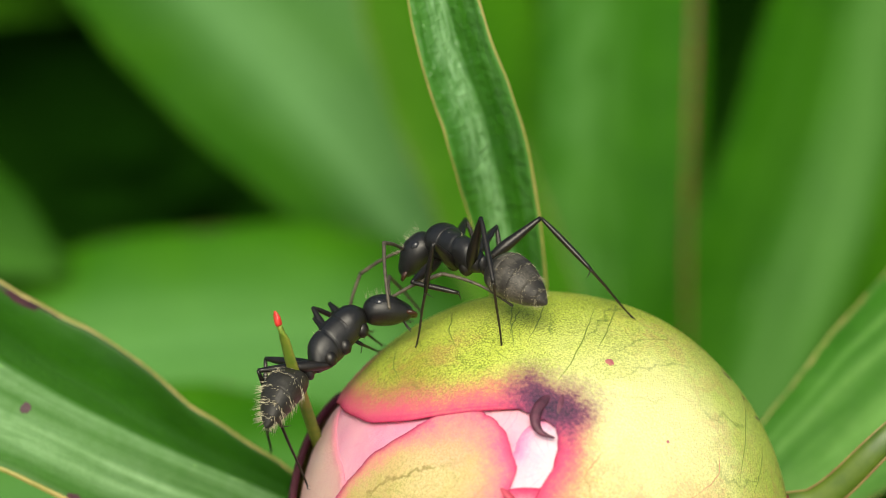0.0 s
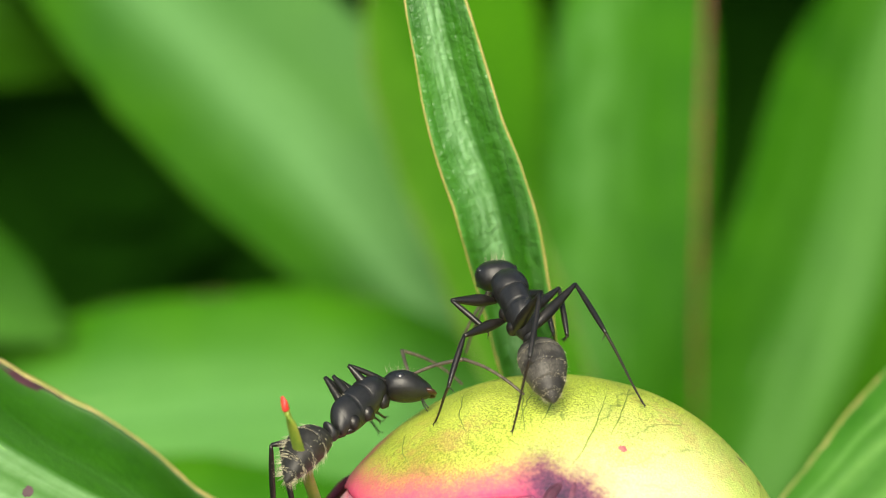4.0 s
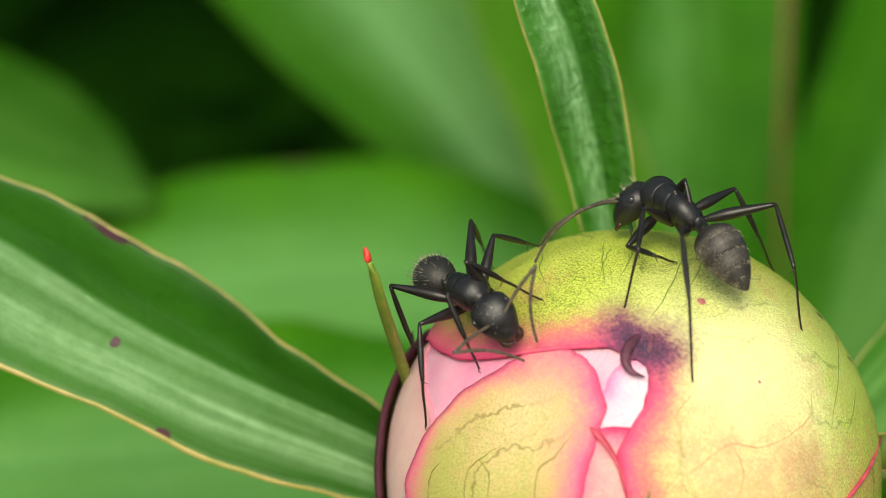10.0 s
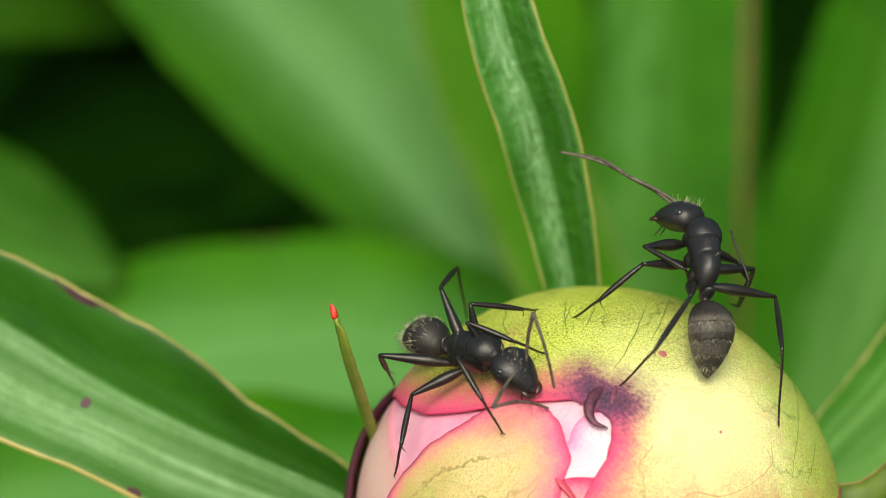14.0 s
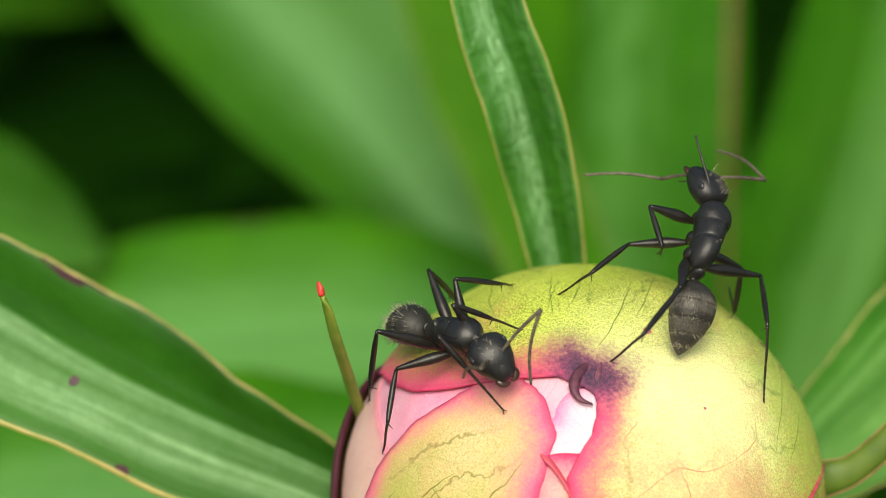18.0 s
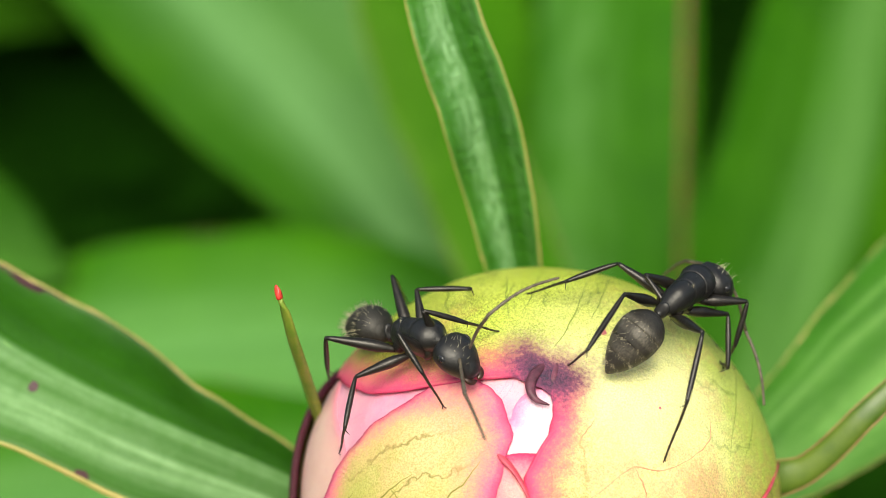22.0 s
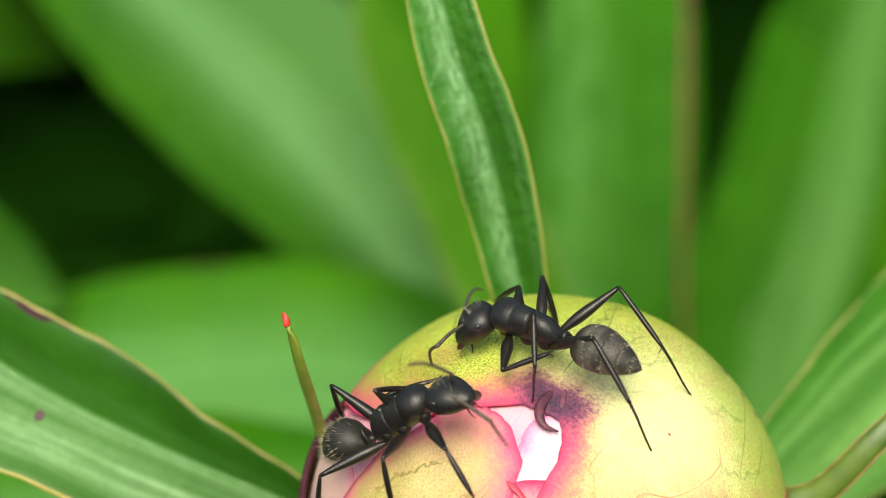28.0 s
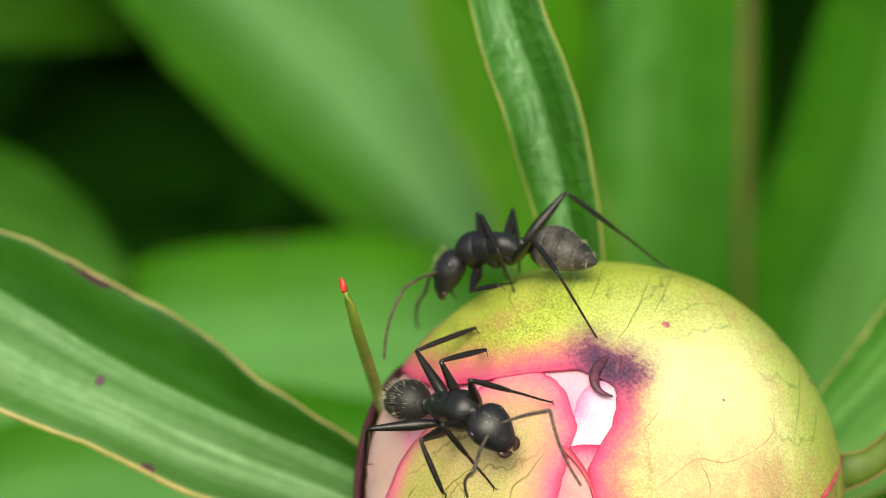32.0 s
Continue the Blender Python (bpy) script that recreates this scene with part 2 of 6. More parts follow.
def plain_material(name, a, b, scale, rough, bump=0.2, spec=0.5, tint=(1.0, 1.0, 1.0)):
    m = Nodes(name)
    m.colour(m.mix(m.ramp(m.noise(scale, 4), [(0.3, 0.0), (0.7, 1.0)]), a, b))
    m.set(Roughness=rough, Specular_IOR_Level=spec)
    m.bsdf.inputs["Specular Tint"].default_value = (*tint, 1.0)
    if bump:
        m.bump(m.noise(scale * 3, 4), bump, 0.0001)
    return m.mat


CREAM = (0.93, 0.87, 0.42)
SEPAL = petal_material("sepal_skin", ((0.47, 0.58, 0.06), (0.66, 0.72, 0.12), (0.13, 0.19, 0.008), (0.10, 0.17, 0.015)),
                       ((0.60, 0.20, 0.13), 1.9), ((0.78, 0.09, 0.20), 1.15), 0.9, (CREAM, (5.5, -9.2, 10.4)),
                       ((0.030, 0.026, 0.048), (0.22, 0.05, 0.12)), 0.85,
                       (((0.84, 0.54, 0.26), (5.2, -12.6, 5.8), 7.5, 0.8), ((0.84, 0.56, 0.30), (1.6, -11.3, 9.6), 3.0, 0.6),
                        ((0.55, 0.26, 0.15), (9.0, -10.0, 6.6), 2.2, 0.6), ((0.62, 0.30, 0.20), (4.5, -11.0, 8.6), 1.3, 0.45),
                        ((0.40, 0.22, 0.05), (-8.0, -3.0, 12.6), 3.0, 0.5),
                        ((0.48, 0.60, 0.10), (13.0, -3.5, 6.5), 5.5, 0.8), ((0.50, 0.62, 0.12), (11.0, -1.0, 10.0), 5.0, 0.7)))
FRONT = petal_material("front_petal_skin", ((0.37, 0.40, 0.06), (0.55, 0.50, 0.15), (0.24, 0.24, 0.03), (0.20, 0.17, 0.03)),
                       ((0.74, 0.42, 0.22), 2.2), ((0.80, 0.13, 0.26), 1.15), 0.5, None, None, 0.85,
                       (((0.82, 0.60, 0.30), (-6.9, -8.8, 10.0), 5.2, 0.9), ((0.84, 0.30, 0.36), (-5.0, -7.4, 12.0), 3.0, 0.8), ((0.82, 0.42, 0.30), (-3.7, -11.5, 8.9), 2.4, 0.6), ((0.62, 0.30, 0.14), (-12.5, -4.1, 7.3), 2.0, 0.6)), ((-10.0, -8.3, 7.6), 5.0))
PALE = petal_material("pale_petal_skin", ((0.76, 0.46, 0.38), (0.84, 0.58, 0.48), (0.70, 0.34, 0.33), (0.70, 0.30, 0.33)),
                      ((0.80, 0.40, 0.38), 1.0), ((0.82, 0.26, 0.34), 0.3), 0.3)
BACK = petal_material("back_sepal_skin", ((0.16, 0.22, 0.03), (0.26, 0.24, 0.05), (0.14, 0.10, 0.03), (0.10, 0.10, 0.02)),
                      ((0.16, 0.05, 0.05), 1.4), ((0.07, 0.02, 0.03), 0.7), 0.4)
INNER = petal_material("inner_petal_skin", ((0.88, 0.26, 0.42), (0.92, 0.50, 0.56), (0.88, 0.30, 0.46), (0.84, 0.16, 0.36)),
                       ((0.88, 0.30, 0.50), 0.5), ((0.85, 0.10, 0.32), 0.3), 0.15)
WHITE = petal_material("white_petal_skin", ((0.78, 0.52, 0.58), (0.82, 0.70, 0.71), (0.84, 0.42, 0.53), (0.84, 0.30, 0.46)),
                       ((0.86, 0.46, 0.58), 1.2), ((0.86, 0.24, 0.44), 0.45), 0.4, vein=0.8)
ROSE = petal_material("rose_petal_skin", ((0.82, 0.34, 0.32), (0.88, 0.52, 0.42), (0.78, 0.20, 0.25), (0.66, 0.08, 0.18)),
                      ((0.78, 0.12, 0.24), 1.1), ((0.58, 0.03, 0.11), 0.4), 0.4)
DARKTIP = plain_material("withered_tip", (0.04, 0.014, 0.022), (0.18, 0.05, 0.08), 1400, 0.5, 0.7)
CREASE = plain_material("petal_crease", (0.36, 0.025, 0.05), (0.64, 0.09, 0.13), 900, 0.5)
SPOT = plain_material("red_spot", (0.42, 0.10, 0.12), (0.55, 0.22, 0.16), 2500, 0.5, 0.3)
BRACT = plain_material("bract_green", (0.13, 0.24, 0.02), (0.27, 0.30, 0.04), 900, 0.5)
BRACT2 = plain_material("bract_olive_green", (0.045, 0.095, 0.006), (0.10, 0.155, 0.015), 500, 0.45)
BRACT_RIM = plain_material("bract_rim", (0.20, 0.10, 0.04), (0.28, 0.22, 0.07), 900, 0.5)
REDTIP = plain_material("red_tip", (0.65, 0.02, 0.02), (0.75, 0.08, 0.05), 900, 0.4)
# bands paint the sheen of the lit lower half; the upper half stays dark
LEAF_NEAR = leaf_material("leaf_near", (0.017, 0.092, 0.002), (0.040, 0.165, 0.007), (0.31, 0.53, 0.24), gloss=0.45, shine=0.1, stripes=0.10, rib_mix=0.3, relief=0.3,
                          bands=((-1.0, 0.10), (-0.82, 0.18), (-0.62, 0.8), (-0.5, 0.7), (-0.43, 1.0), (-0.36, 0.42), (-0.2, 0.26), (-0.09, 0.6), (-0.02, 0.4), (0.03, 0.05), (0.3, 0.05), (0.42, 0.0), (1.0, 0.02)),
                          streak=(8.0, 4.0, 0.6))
# mottled highlights of the left half are painted in as pale bands
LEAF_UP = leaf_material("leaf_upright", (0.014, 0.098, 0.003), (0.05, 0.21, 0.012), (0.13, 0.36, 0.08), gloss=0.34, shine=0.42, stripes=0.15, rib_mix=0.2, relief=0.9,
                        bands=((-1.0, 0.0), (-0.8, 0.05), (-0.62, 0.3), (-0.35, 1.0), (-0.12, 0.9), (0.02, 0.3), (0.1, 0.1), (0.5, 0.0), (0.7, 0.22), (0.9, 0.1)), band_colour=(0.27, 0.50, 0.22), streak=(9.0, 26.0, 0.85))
# bands paint the lower half lit and the upper half shaded
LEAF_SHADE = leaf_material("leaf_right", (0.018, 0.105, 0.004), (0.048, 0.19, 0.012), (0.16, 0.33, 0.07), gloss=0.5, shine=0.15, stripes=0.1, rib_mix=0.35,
                           bands=((-1.0, 0.25), (-0.85, 0.0), (-0.55, 0.05), (-0.44, 0.55), (-0.3, 0.1), (0.0, 0.5), (0.15, 0.25), (0.4, 0.9), (0.7, 0.75), (1.0, 0.4)), band_colour=(0.20, 0.42, 0.10), streak=(5.0, 2.5, 0.6))
LEAF_FAR = leaf_material("leaf_far", (0.020, 0.115, 0.001), (0.046, 0.18, 0.002), (0.09, 0.25, 0.01), gloss=0.6, shine=0.05, stripes=0.15, rib_mix=0.12, relief=0.3, edge=0.05,
                         bands=((-1.0, 0.2), (-0.5, 0.0), (0.1, 0.25), (0.7, 0.1)), streak=(4.0, 3.0, 0.9))
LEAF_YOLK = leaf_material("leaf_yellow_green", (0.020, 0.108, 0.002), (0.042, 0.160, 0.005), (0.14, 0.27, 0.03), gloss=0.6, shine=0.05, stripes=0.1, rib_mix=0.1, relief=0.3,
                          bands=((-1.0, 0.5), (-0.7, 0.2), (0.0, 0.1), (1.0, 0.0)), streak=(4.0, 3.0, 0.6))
# lit copy of the far leaf: brighter, its glossy lower half painted pale
LEAF_LIT = leaf_material("leaf_lit_green", (0.021, 0.118, 0.002), (0.050, 0.188, 0.004), (0.15, 0.36, 0.10), gloss=0.55, shine=0.06, stripes=0.1, rib_mix=0.12, relief=0.3, edge=0.0,
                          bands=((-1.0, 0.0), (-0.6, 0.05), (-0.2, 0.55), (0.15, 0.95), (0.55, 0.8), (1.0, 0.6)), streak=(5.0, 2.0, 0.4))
# darkened copy: shade painted at the upper edge, light lower down
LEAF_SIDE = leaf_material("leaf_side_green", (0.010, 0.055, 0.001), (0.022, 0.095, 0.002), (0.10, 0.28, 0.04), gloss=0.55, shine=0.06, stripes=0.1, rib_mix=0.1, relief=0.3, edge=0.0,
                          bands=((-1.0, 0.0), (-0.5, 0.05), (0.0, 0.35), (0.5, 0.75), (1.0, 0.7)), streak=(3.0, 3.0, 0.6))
# shaded copy of the far leaf, with cloudy highlights painted in
LEAF_SHADED = leaf_material("leaf_shaded_green", (0.014, 0.092, 0.0006), (0.034, 0.155, 0.0015), (0.07, 0.20, 0.010), gloss=0.55, shine=0.06, stripes=0.1, rib_mix=0.12, relief=0.3, edge=0.0,
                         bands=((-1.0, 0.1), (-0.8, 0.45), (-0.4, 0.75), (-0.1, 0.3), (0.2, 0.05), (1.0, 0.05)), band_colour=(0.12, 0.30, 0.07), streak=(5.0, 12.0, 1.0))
# shade is put into this leaf's base colour
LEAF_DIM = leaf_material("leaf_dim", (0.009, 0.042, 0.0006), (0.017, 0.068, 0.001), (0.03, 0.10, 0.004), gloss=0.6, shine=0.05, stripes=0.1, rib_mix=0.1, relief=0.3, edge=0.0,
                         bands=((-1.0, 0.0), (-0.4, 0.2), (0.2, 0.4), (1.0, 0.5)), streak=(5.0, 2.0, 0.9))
# another darkened copy, a bright light streak painted along one side
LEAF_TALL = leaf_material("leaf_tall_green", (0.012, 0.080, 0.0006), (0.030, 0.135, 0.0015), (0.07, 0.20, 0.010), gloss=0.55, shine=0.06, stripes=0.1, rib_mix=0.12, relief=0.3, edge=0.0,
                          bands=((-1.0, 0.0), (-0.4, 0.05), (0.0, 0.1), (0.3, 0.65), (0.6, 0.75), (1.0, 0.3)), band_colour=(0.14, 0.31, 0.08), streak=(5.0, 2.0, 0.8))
# gloss painted as a pale band, the colour dimmed towards the left edge
LEAF_GREY = leaf_material("leaf_pale_sheen", (0.016, 0.088, 0.002), (0.036, 0.135, 0.004), (0.20, 0.42, 0.15), gloss=0.55, shine=0.06, stripes=0.05, rib_mix=0.05, relief=0.3, edge=0.0,
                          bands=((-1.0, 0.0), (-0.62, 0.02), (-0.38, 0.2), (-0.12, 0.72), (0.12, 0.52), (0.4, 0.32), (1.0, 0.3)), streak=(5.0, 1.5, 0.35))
# far darker than real foliage: the gap's deep shade is in the colour
LEAF_DEEP_SHADE = leaf_material("leaf_deep_shade", (0.005, 0.024, 0.0015), (0.009, 0.042, 0.003), (0.012, 0.048, 0.004), gloss=1.0, shine=0.0, through=0.0)
RIM_TAN = plain_material("leaf_rim_tan", (0.26, 0.27, 0.05), (0.44, 0.34, 0.11), 800, 0.5)
VEIN_GREEN = plain_material("vein_dark_green", (0.13, 0.20, 0.02), (0.26, 0.33, 0.04), 1500, 0.55)
VEIN_BROWN = plain_material("vein_brown", (0.50, 0.22, 0.10), (0.70, 0.42, 0.20), 1500, 0.55)
VEIN_OLIVE = plain_material("vein_olive", (0.20, 0.19, 0.03), (0.34, 0.30, 0.06), 1500, 0.55)
RIM_DULL = plain_material("leaf_rim_dull", (0.06, 0.13, 0.02), (0.14, 0.12, 0.03), 100, 0.5)
RIB = plain_material("leaf_rib", (0.14, 0.34, 0.06), (0.22, 0.42, 0.12), 600, 0.45)
PURPLE = plain_material("purple_stain", (0.030, 0.012, 0.015), (0.09, 0.03, 0.035), 900, 0.5)
STALK = plain_material("reddish_stalk", (0.07, 0.025, 0.006), (0.20, 0.035, 0.015), 200, 0.5)
SOIL = plain_material("dark_soil", (0.006, 0.005, 0.003), (0.014, 0.011, 0.007), 60, 0.95, 0.6)
CHITIN = plain_material("black_chitin", (0.006, 0.006, 0.006), (0.016, 0.0155, 0.015), 5200, 0.40, 0.22, 0.55, (1.0, 0.97, 0.93))
LEG = plain_material("leg_chitin", (0.005, 0.0045, 0.004), (0.016, 0.013, 0.010), 2500, 0.38, 0.2, 0.5, (1.0, 0.96, 0.91))
TARSUS = plain_material("tarsus_chitin", (0.010, 0.007, 0.005), (0.026, 0.018, 0.011), 2500, 0.45, 0.2)
FLAGEL = plain_material("antenna_chitin", (0.05, 0.040, 0.028), (0.13, 0.105, 0.07), 3000, 0.5, 0.2)
EYE = plain_material("eye_black", (0.01, 0.01, 0.012), (0.03, 0.03, 0.032), 4000, 0.15, 0.0)
JAW = plain_material("jaw_brown", (0.018, 0.008, 0.006), (0.07, 0.025, 0.012), 2500, 0.3)
HAIR = plain_material("golden_hair", (0.45, 0.40, 0.26), (0.60, 0.54, 0.36), 3000, 0.5, 0.0)


def gaster_material(name, dark, bloom, spread, rings):
    """Black plates with a dull bloom of fine lying hairs. spread: how far the bloom covers them;
    rings: (share of the length, bloom) from front to tip."""
    m = Nodes(name)
    fine = m.ramp(m.noise(12000, 3, 0.7, (0.35, 1.0, 1.0)), [(0.36, 0.0), (0.68, 1.0)])
    broad = m.ramp(m.noise(450, 3), [(0.36, 0.25 * spread), (0.64, spread)])
    axes = m.n.new("ShaderNodeSeparateXYZ")
    m.l.new(m.co, axes.inputs[0])
    ring = m.ramp(m.math('DIVIDE', m.math('MULTIPLY', axes.outputs[0], -1.0), 4.6 * MM), rings)
    broad = m.math('MULTIPLY', broad, ring)
    col = m.mix(m.math('MULTIPLY', m.math('ADD', m.math('MULTIPLY', fine, 0.75), 0.25), broad), dark, bloom)
    m.colour(col)
    m.set(Roughness=0.5, Specular_IOR_Level=0.4, Specular_Tint=(1.0, 0.96, 0.91, 1.0))
    m.bump(m.noise(9000, 3, 0.7, (0.35, 1.0, 1.0)), 0.35, 0.00005)
    return m.mat


GASTER_HAIRY = gaster_material("hairy_gaster_chitin", (0.006, 0.006, 0.005), (0.085, 0.08, 0.065), 0.8, [(0.0, 0.4), (0.25, 0.8), (0.5, 1.0), (1.0, 0.8)])
GASTER_DULL = gaster_material("dull_gaster_chitin", (0.009, 0.008, 0.007), (0.22, 0.195, 0.15), 1.0, [(0.0, 0.15), (0.20, 0.3), (0.25, 1.0), (0.42, 0.95), (0.45, 0.4), (0.53, 0.4), (0.56, 0.9), (0.70, 0.7), (0.74, 0.35), (1.0, 0.3)])

# ---- mesh helpers ----


def mesh_object(name, bm, material, parent=None, label="", smooth=True):
    data = bpy.data.meshes.new(name)
    bm.to_mesh(data)
    bm.free()
    for poly in data.polygons:
        poly.use_smooth = smooth
    data.materials.append(material)
    ob = new(name, data)
    ob.parent = parent
    return tagged(ob, label)


def part(name, bm, material, parent, label=""):
    return mesh_object(name, bm, material, parent, label)


def spline(pts, t):
    """Catmull-Rom through the points, t from 0 to 1."""
    pts = [Vector(p) for p in pts]
    n = len(pts) - 1
    k = min(int(t * n), n - 1)
    u = t * n - k
    p1, p2 = pts[k], pts[k + 1]
    p0 = pts[k - 1] if k else p1 * 2 - p2
    p3 = pts[k + 2] if k + 2 <= n else p2 * 2 - p1
    return 0.5 * (2 * p1 + (p2 - p0) * u + (2 * p0 - 5 * p1 + 4 * p2 - p3) * u * u + (3 * p1 - p0 - 3 * p2 + p3) * u ** 3)


def table(vals, t):
    """Smooth value between evenly spaced ones."""
    return spline([(v, 0, 0) for v in vals], t).x


def rails(pts, steps, up):
    """Points, directions and two side vectors along a curve (millimetres in, millimetres out)."""
    out = []
    for k in range(steps + 1):
        t = k / steps
        p = spline(pts, t)
        d = (spline(pts, min(t + 0.01, 1)) - spline(pts, max(t - 0.01, 0))).normalized()
        s = d.cross(Vector(up)).normalized()
        out.append((p, d, s, s.cross(d).normalized()))
    return out


def tube(bm, pts, radii, steps=12, sides=8, up=(0.13, 0.2, 1), flat=1.0):
    """A closed tapering tube along a curve, added to bm. Millimetres."""
    rings = []
    for k, (p, d, s, u) in enumerate(rails(pts, steps, up)):
        r = table(radii, k / steps)
        rings.append([bm.verts.new((p + s * (math.cos(a) * r) + u * (math.sin(a) * r * flat)) * MM)
                      for a in (2 * math.pi * j / sides for j in range(sides))])
    for a, b in zip(rings, rings[1:]):
        for j in range(sides):
            bm.faces.new((a[j], a[(j + 1) % sides], b[(j + 1) % sides], b[j]))
    for ring, flip in ((rings[0], True), (rings[-1], False)):
        bm.faces.new(ring[::-1] if flip else ring)
    return bm


def loft(rings, sides=20, power=2.0):
    """A closed body along x from rows of (x, z, half width, half height)."""
    bm = bmesh.new()
    made = []
    for x, z, w, h in rings:
        ring = []
        for j in range(sides):
            a = 2 * math.pi * j / sides
            c, s = math.cos(a), math.sin(a)
            ring.append(bm.verts.new(Vector((x, math.copysign(abs(c) ** (2 / power), c) * w,
                                             z + math.copysign(abs(s) ** (2 / power), s) * h)) * MM))
        made.append(ring)
    for a, b in zip(made, made[1:]):
        for j in range(sides):
            bm.faces.new((a[j], b[j], b[(j + 1) % sides], a[(j + 1) % sides]))
    bm.faces.new(made[0])
    bm.faces.new(made[-1][::-1])
    bmesh.ops.recalc_face_normals(bm, faces=bm.faces)
    return bm


def smooth_rings(keys, steps):
    """More rows between key rows of (x, z, w, h)."""
    out = []
    for k in range(steps + 1):
        t = k / steps
        out.append(tuple(table([row[c] for row in keys], t) for c in range(4)))
    return out


# ---- ground ----
def soil():
    bm = bmesh.new()
    n, size = 60, 60.0
    grid = []
    for i in range(n + 1):
        row = []
        for j in range(n + 1):
            a, b = (i / n * 2 - 1), (j / n * 2 - 1)
            x, y = math.copysign(abs(a) ** 3, a) * size, math.copysign(abs(b) ** 3, b) * size
            row.append(bm.verts.new((x, y, -0.45 + noise.noise((x * 9, y * 9, 0)) * 0.012)))
        grid.append(row)
    for i in range(n):
        for j in range(n):
            bm.faces.new((grid[i][j], grid[i + 1][j], grid[i + 1][j + 1], grid[i][j + 1]))
    tagged(mesh_object("ground", bm, SOIL), "dark crumbly garden soil under the peony plants", "ground", kind="structure")


soil()

# ---- leaves ----


def leaf(name, pts, widths, up, material, label, fold=0.35, cup=0.0, wave=0.4, steps=48, across=14, rim=RIM_TAN,
         rim_r=0.11, rib_r=0.16, seed=0, stains=(), ridge=(0, 0), furrow=0.0):
    """A lance-shaped leaf along pts with half widths; up: the way its upper face looks. Millimetres.
    ridge: where the midrib runs between the edges (-1 to 1), from base to tip; furrow: depth of the folds between its veins."""
    ob = new(name)
    base = spline(pts, 0) * MM
    ob.location = base
    bm = bmesh.new()
    side_l, along_l = [], []
    grid = []
    for k, (p, d, s, u) in enumerate(rails(pts, steps, up)):
        t = k / steps
        w = max(table(widths, t), 0.05)
        row = []
        for j in range(across + 1):
            v = j / across * 2 - 1
            mid = table(ridge, t)
            c = (v - mid) / (1 + mid if v < mid else 1 - mid)
            lift = fold * abs(v - mid) * w + cup * v * v * w + furrow * math.cos(abs(c) * 14 + t * 3) * (1 - abs(c))
            ripple = wave * noise.noise((t * 7 + seed * 3.1, v * 1.2, seed)) * abs(v)
            q = p + s * (v * w * (1 - 0.25 * fold * fold)) + u * (lift + ripple)
            q += s * (0.10 * w * noise.noise((t * 22, seed * 5.3 + (3 if v > 0 else 0), 1)) * max(0, abs(v) - 0.7))
            row.append(q)
            side_l.append(c)
            along_l.append(t)
        grid.append(row)
    verts = [[bm.verts.new(q * MM - base) for q in row] for row in grid]
    bm.verts.ensure_lookup_table()
    for a, b in zip(verts, verts[1:]):
        for j in range(across):
            bm.faces.new((a[j], a[j + 1], b[j + 1], b[j]))
    blade = part("blade", bm, material, ob)
    for key, vals in (("side", side_l), ("along", along_l)):
        blade.data.attributes.new(key, 'FLOAT', 'POINT').data.foreach_set("value", vals)
    thick = blade.modifiers.new("thickness", 'SOLIDIFY')
    thick.thickness, thick.offset = 0.00022, 0
    off = base / MM
    if rib_r:
        rib = [row[round((table(ridge, k / steps) + 1) / 2 * across)] - off - f[3] * 0.05 for k, (row, f) in enumerate(zip(grid, rails(pts, steps, up)))]
        part("midrib", tube(bmesh.new(), rib[::4], [rib_r, rib_r * 0.8, rib_r * 0.5, rib_r * 0.2], steps, 6), RIB, ob)
    if rim_r:
        for col in (0, across):
            edge = [row[col] - off for row in grid]
            bm = bmesh.new()
            tube(bm, edge[::2], [rim_r * (0.8 + 0.4 * noise.noise((k * 0.7, seed, col))) for k in range(12)], steps, 5)
            part("leaf_margin", bm, rim, ob, "thin tan leaf margin")
    for t, v, long, wide in stains:
        def skin(a, c):
            i, j = min(max(a, 0), 0.999) * steps, min(max((c + 1) / 2, 0), 0.999) * across
            r0, r1 = grid[int(i)], grid[int(i) + 1]
            fi, fj = i - int(i), j - int(j)
            return (r0[int(j)].lerp(r0[int(j) + 1], fj)).lerp(r1[int(j)].lerp(r1[int(j) + 1], fj), fi)
        bm = bmesh.new()
        lift = rails(pts, steps, up)[int(t * steps)][3] * 0.16
        mid = bm.verts.new((skin(t, v) + lift - off) * MM)
        ring = []
        for k in range(16):
            a = 2 * math.pi * k / 16
            r = 1 + 0.4 * noise.noise((math.cos(a) * 2, math.sin(a) * 2, t * 9))
            ring.append(bm.verts.new((skin(t + math.cos(a) * long * r, v + math.sin(a) * wide * r) + lift * 0.9 - off) * MM))
        for k in range(16):
            bm.faces.new((mid, ring[k], ring[(k + 1) % 16]))
        part("stain", bm, PURPLE, ob, "purple-brown stain")
    # the stalk runs down from the blade's base to the soil
    root = Vector((pts[0][0] * 0.9, pts[0][1] + 25, -457.0))
    foot = Vector(pts[0])
    way = [foot + (root - foot) * s + Vector((0, 12 * math.sin(math.pi * s), 0)) - off for s in (0.0, 0.15, 0.4, 0.7, 1.0)]
    part("leaf_stalk", tube(bmesh.new(), way, [max(widths[0] * 0.12, 0.6), 1.0, 1.2, 1.5, 1.8], 20, 8), RIB, ob)
    tagged(ob, label, "leaf")
    return ob


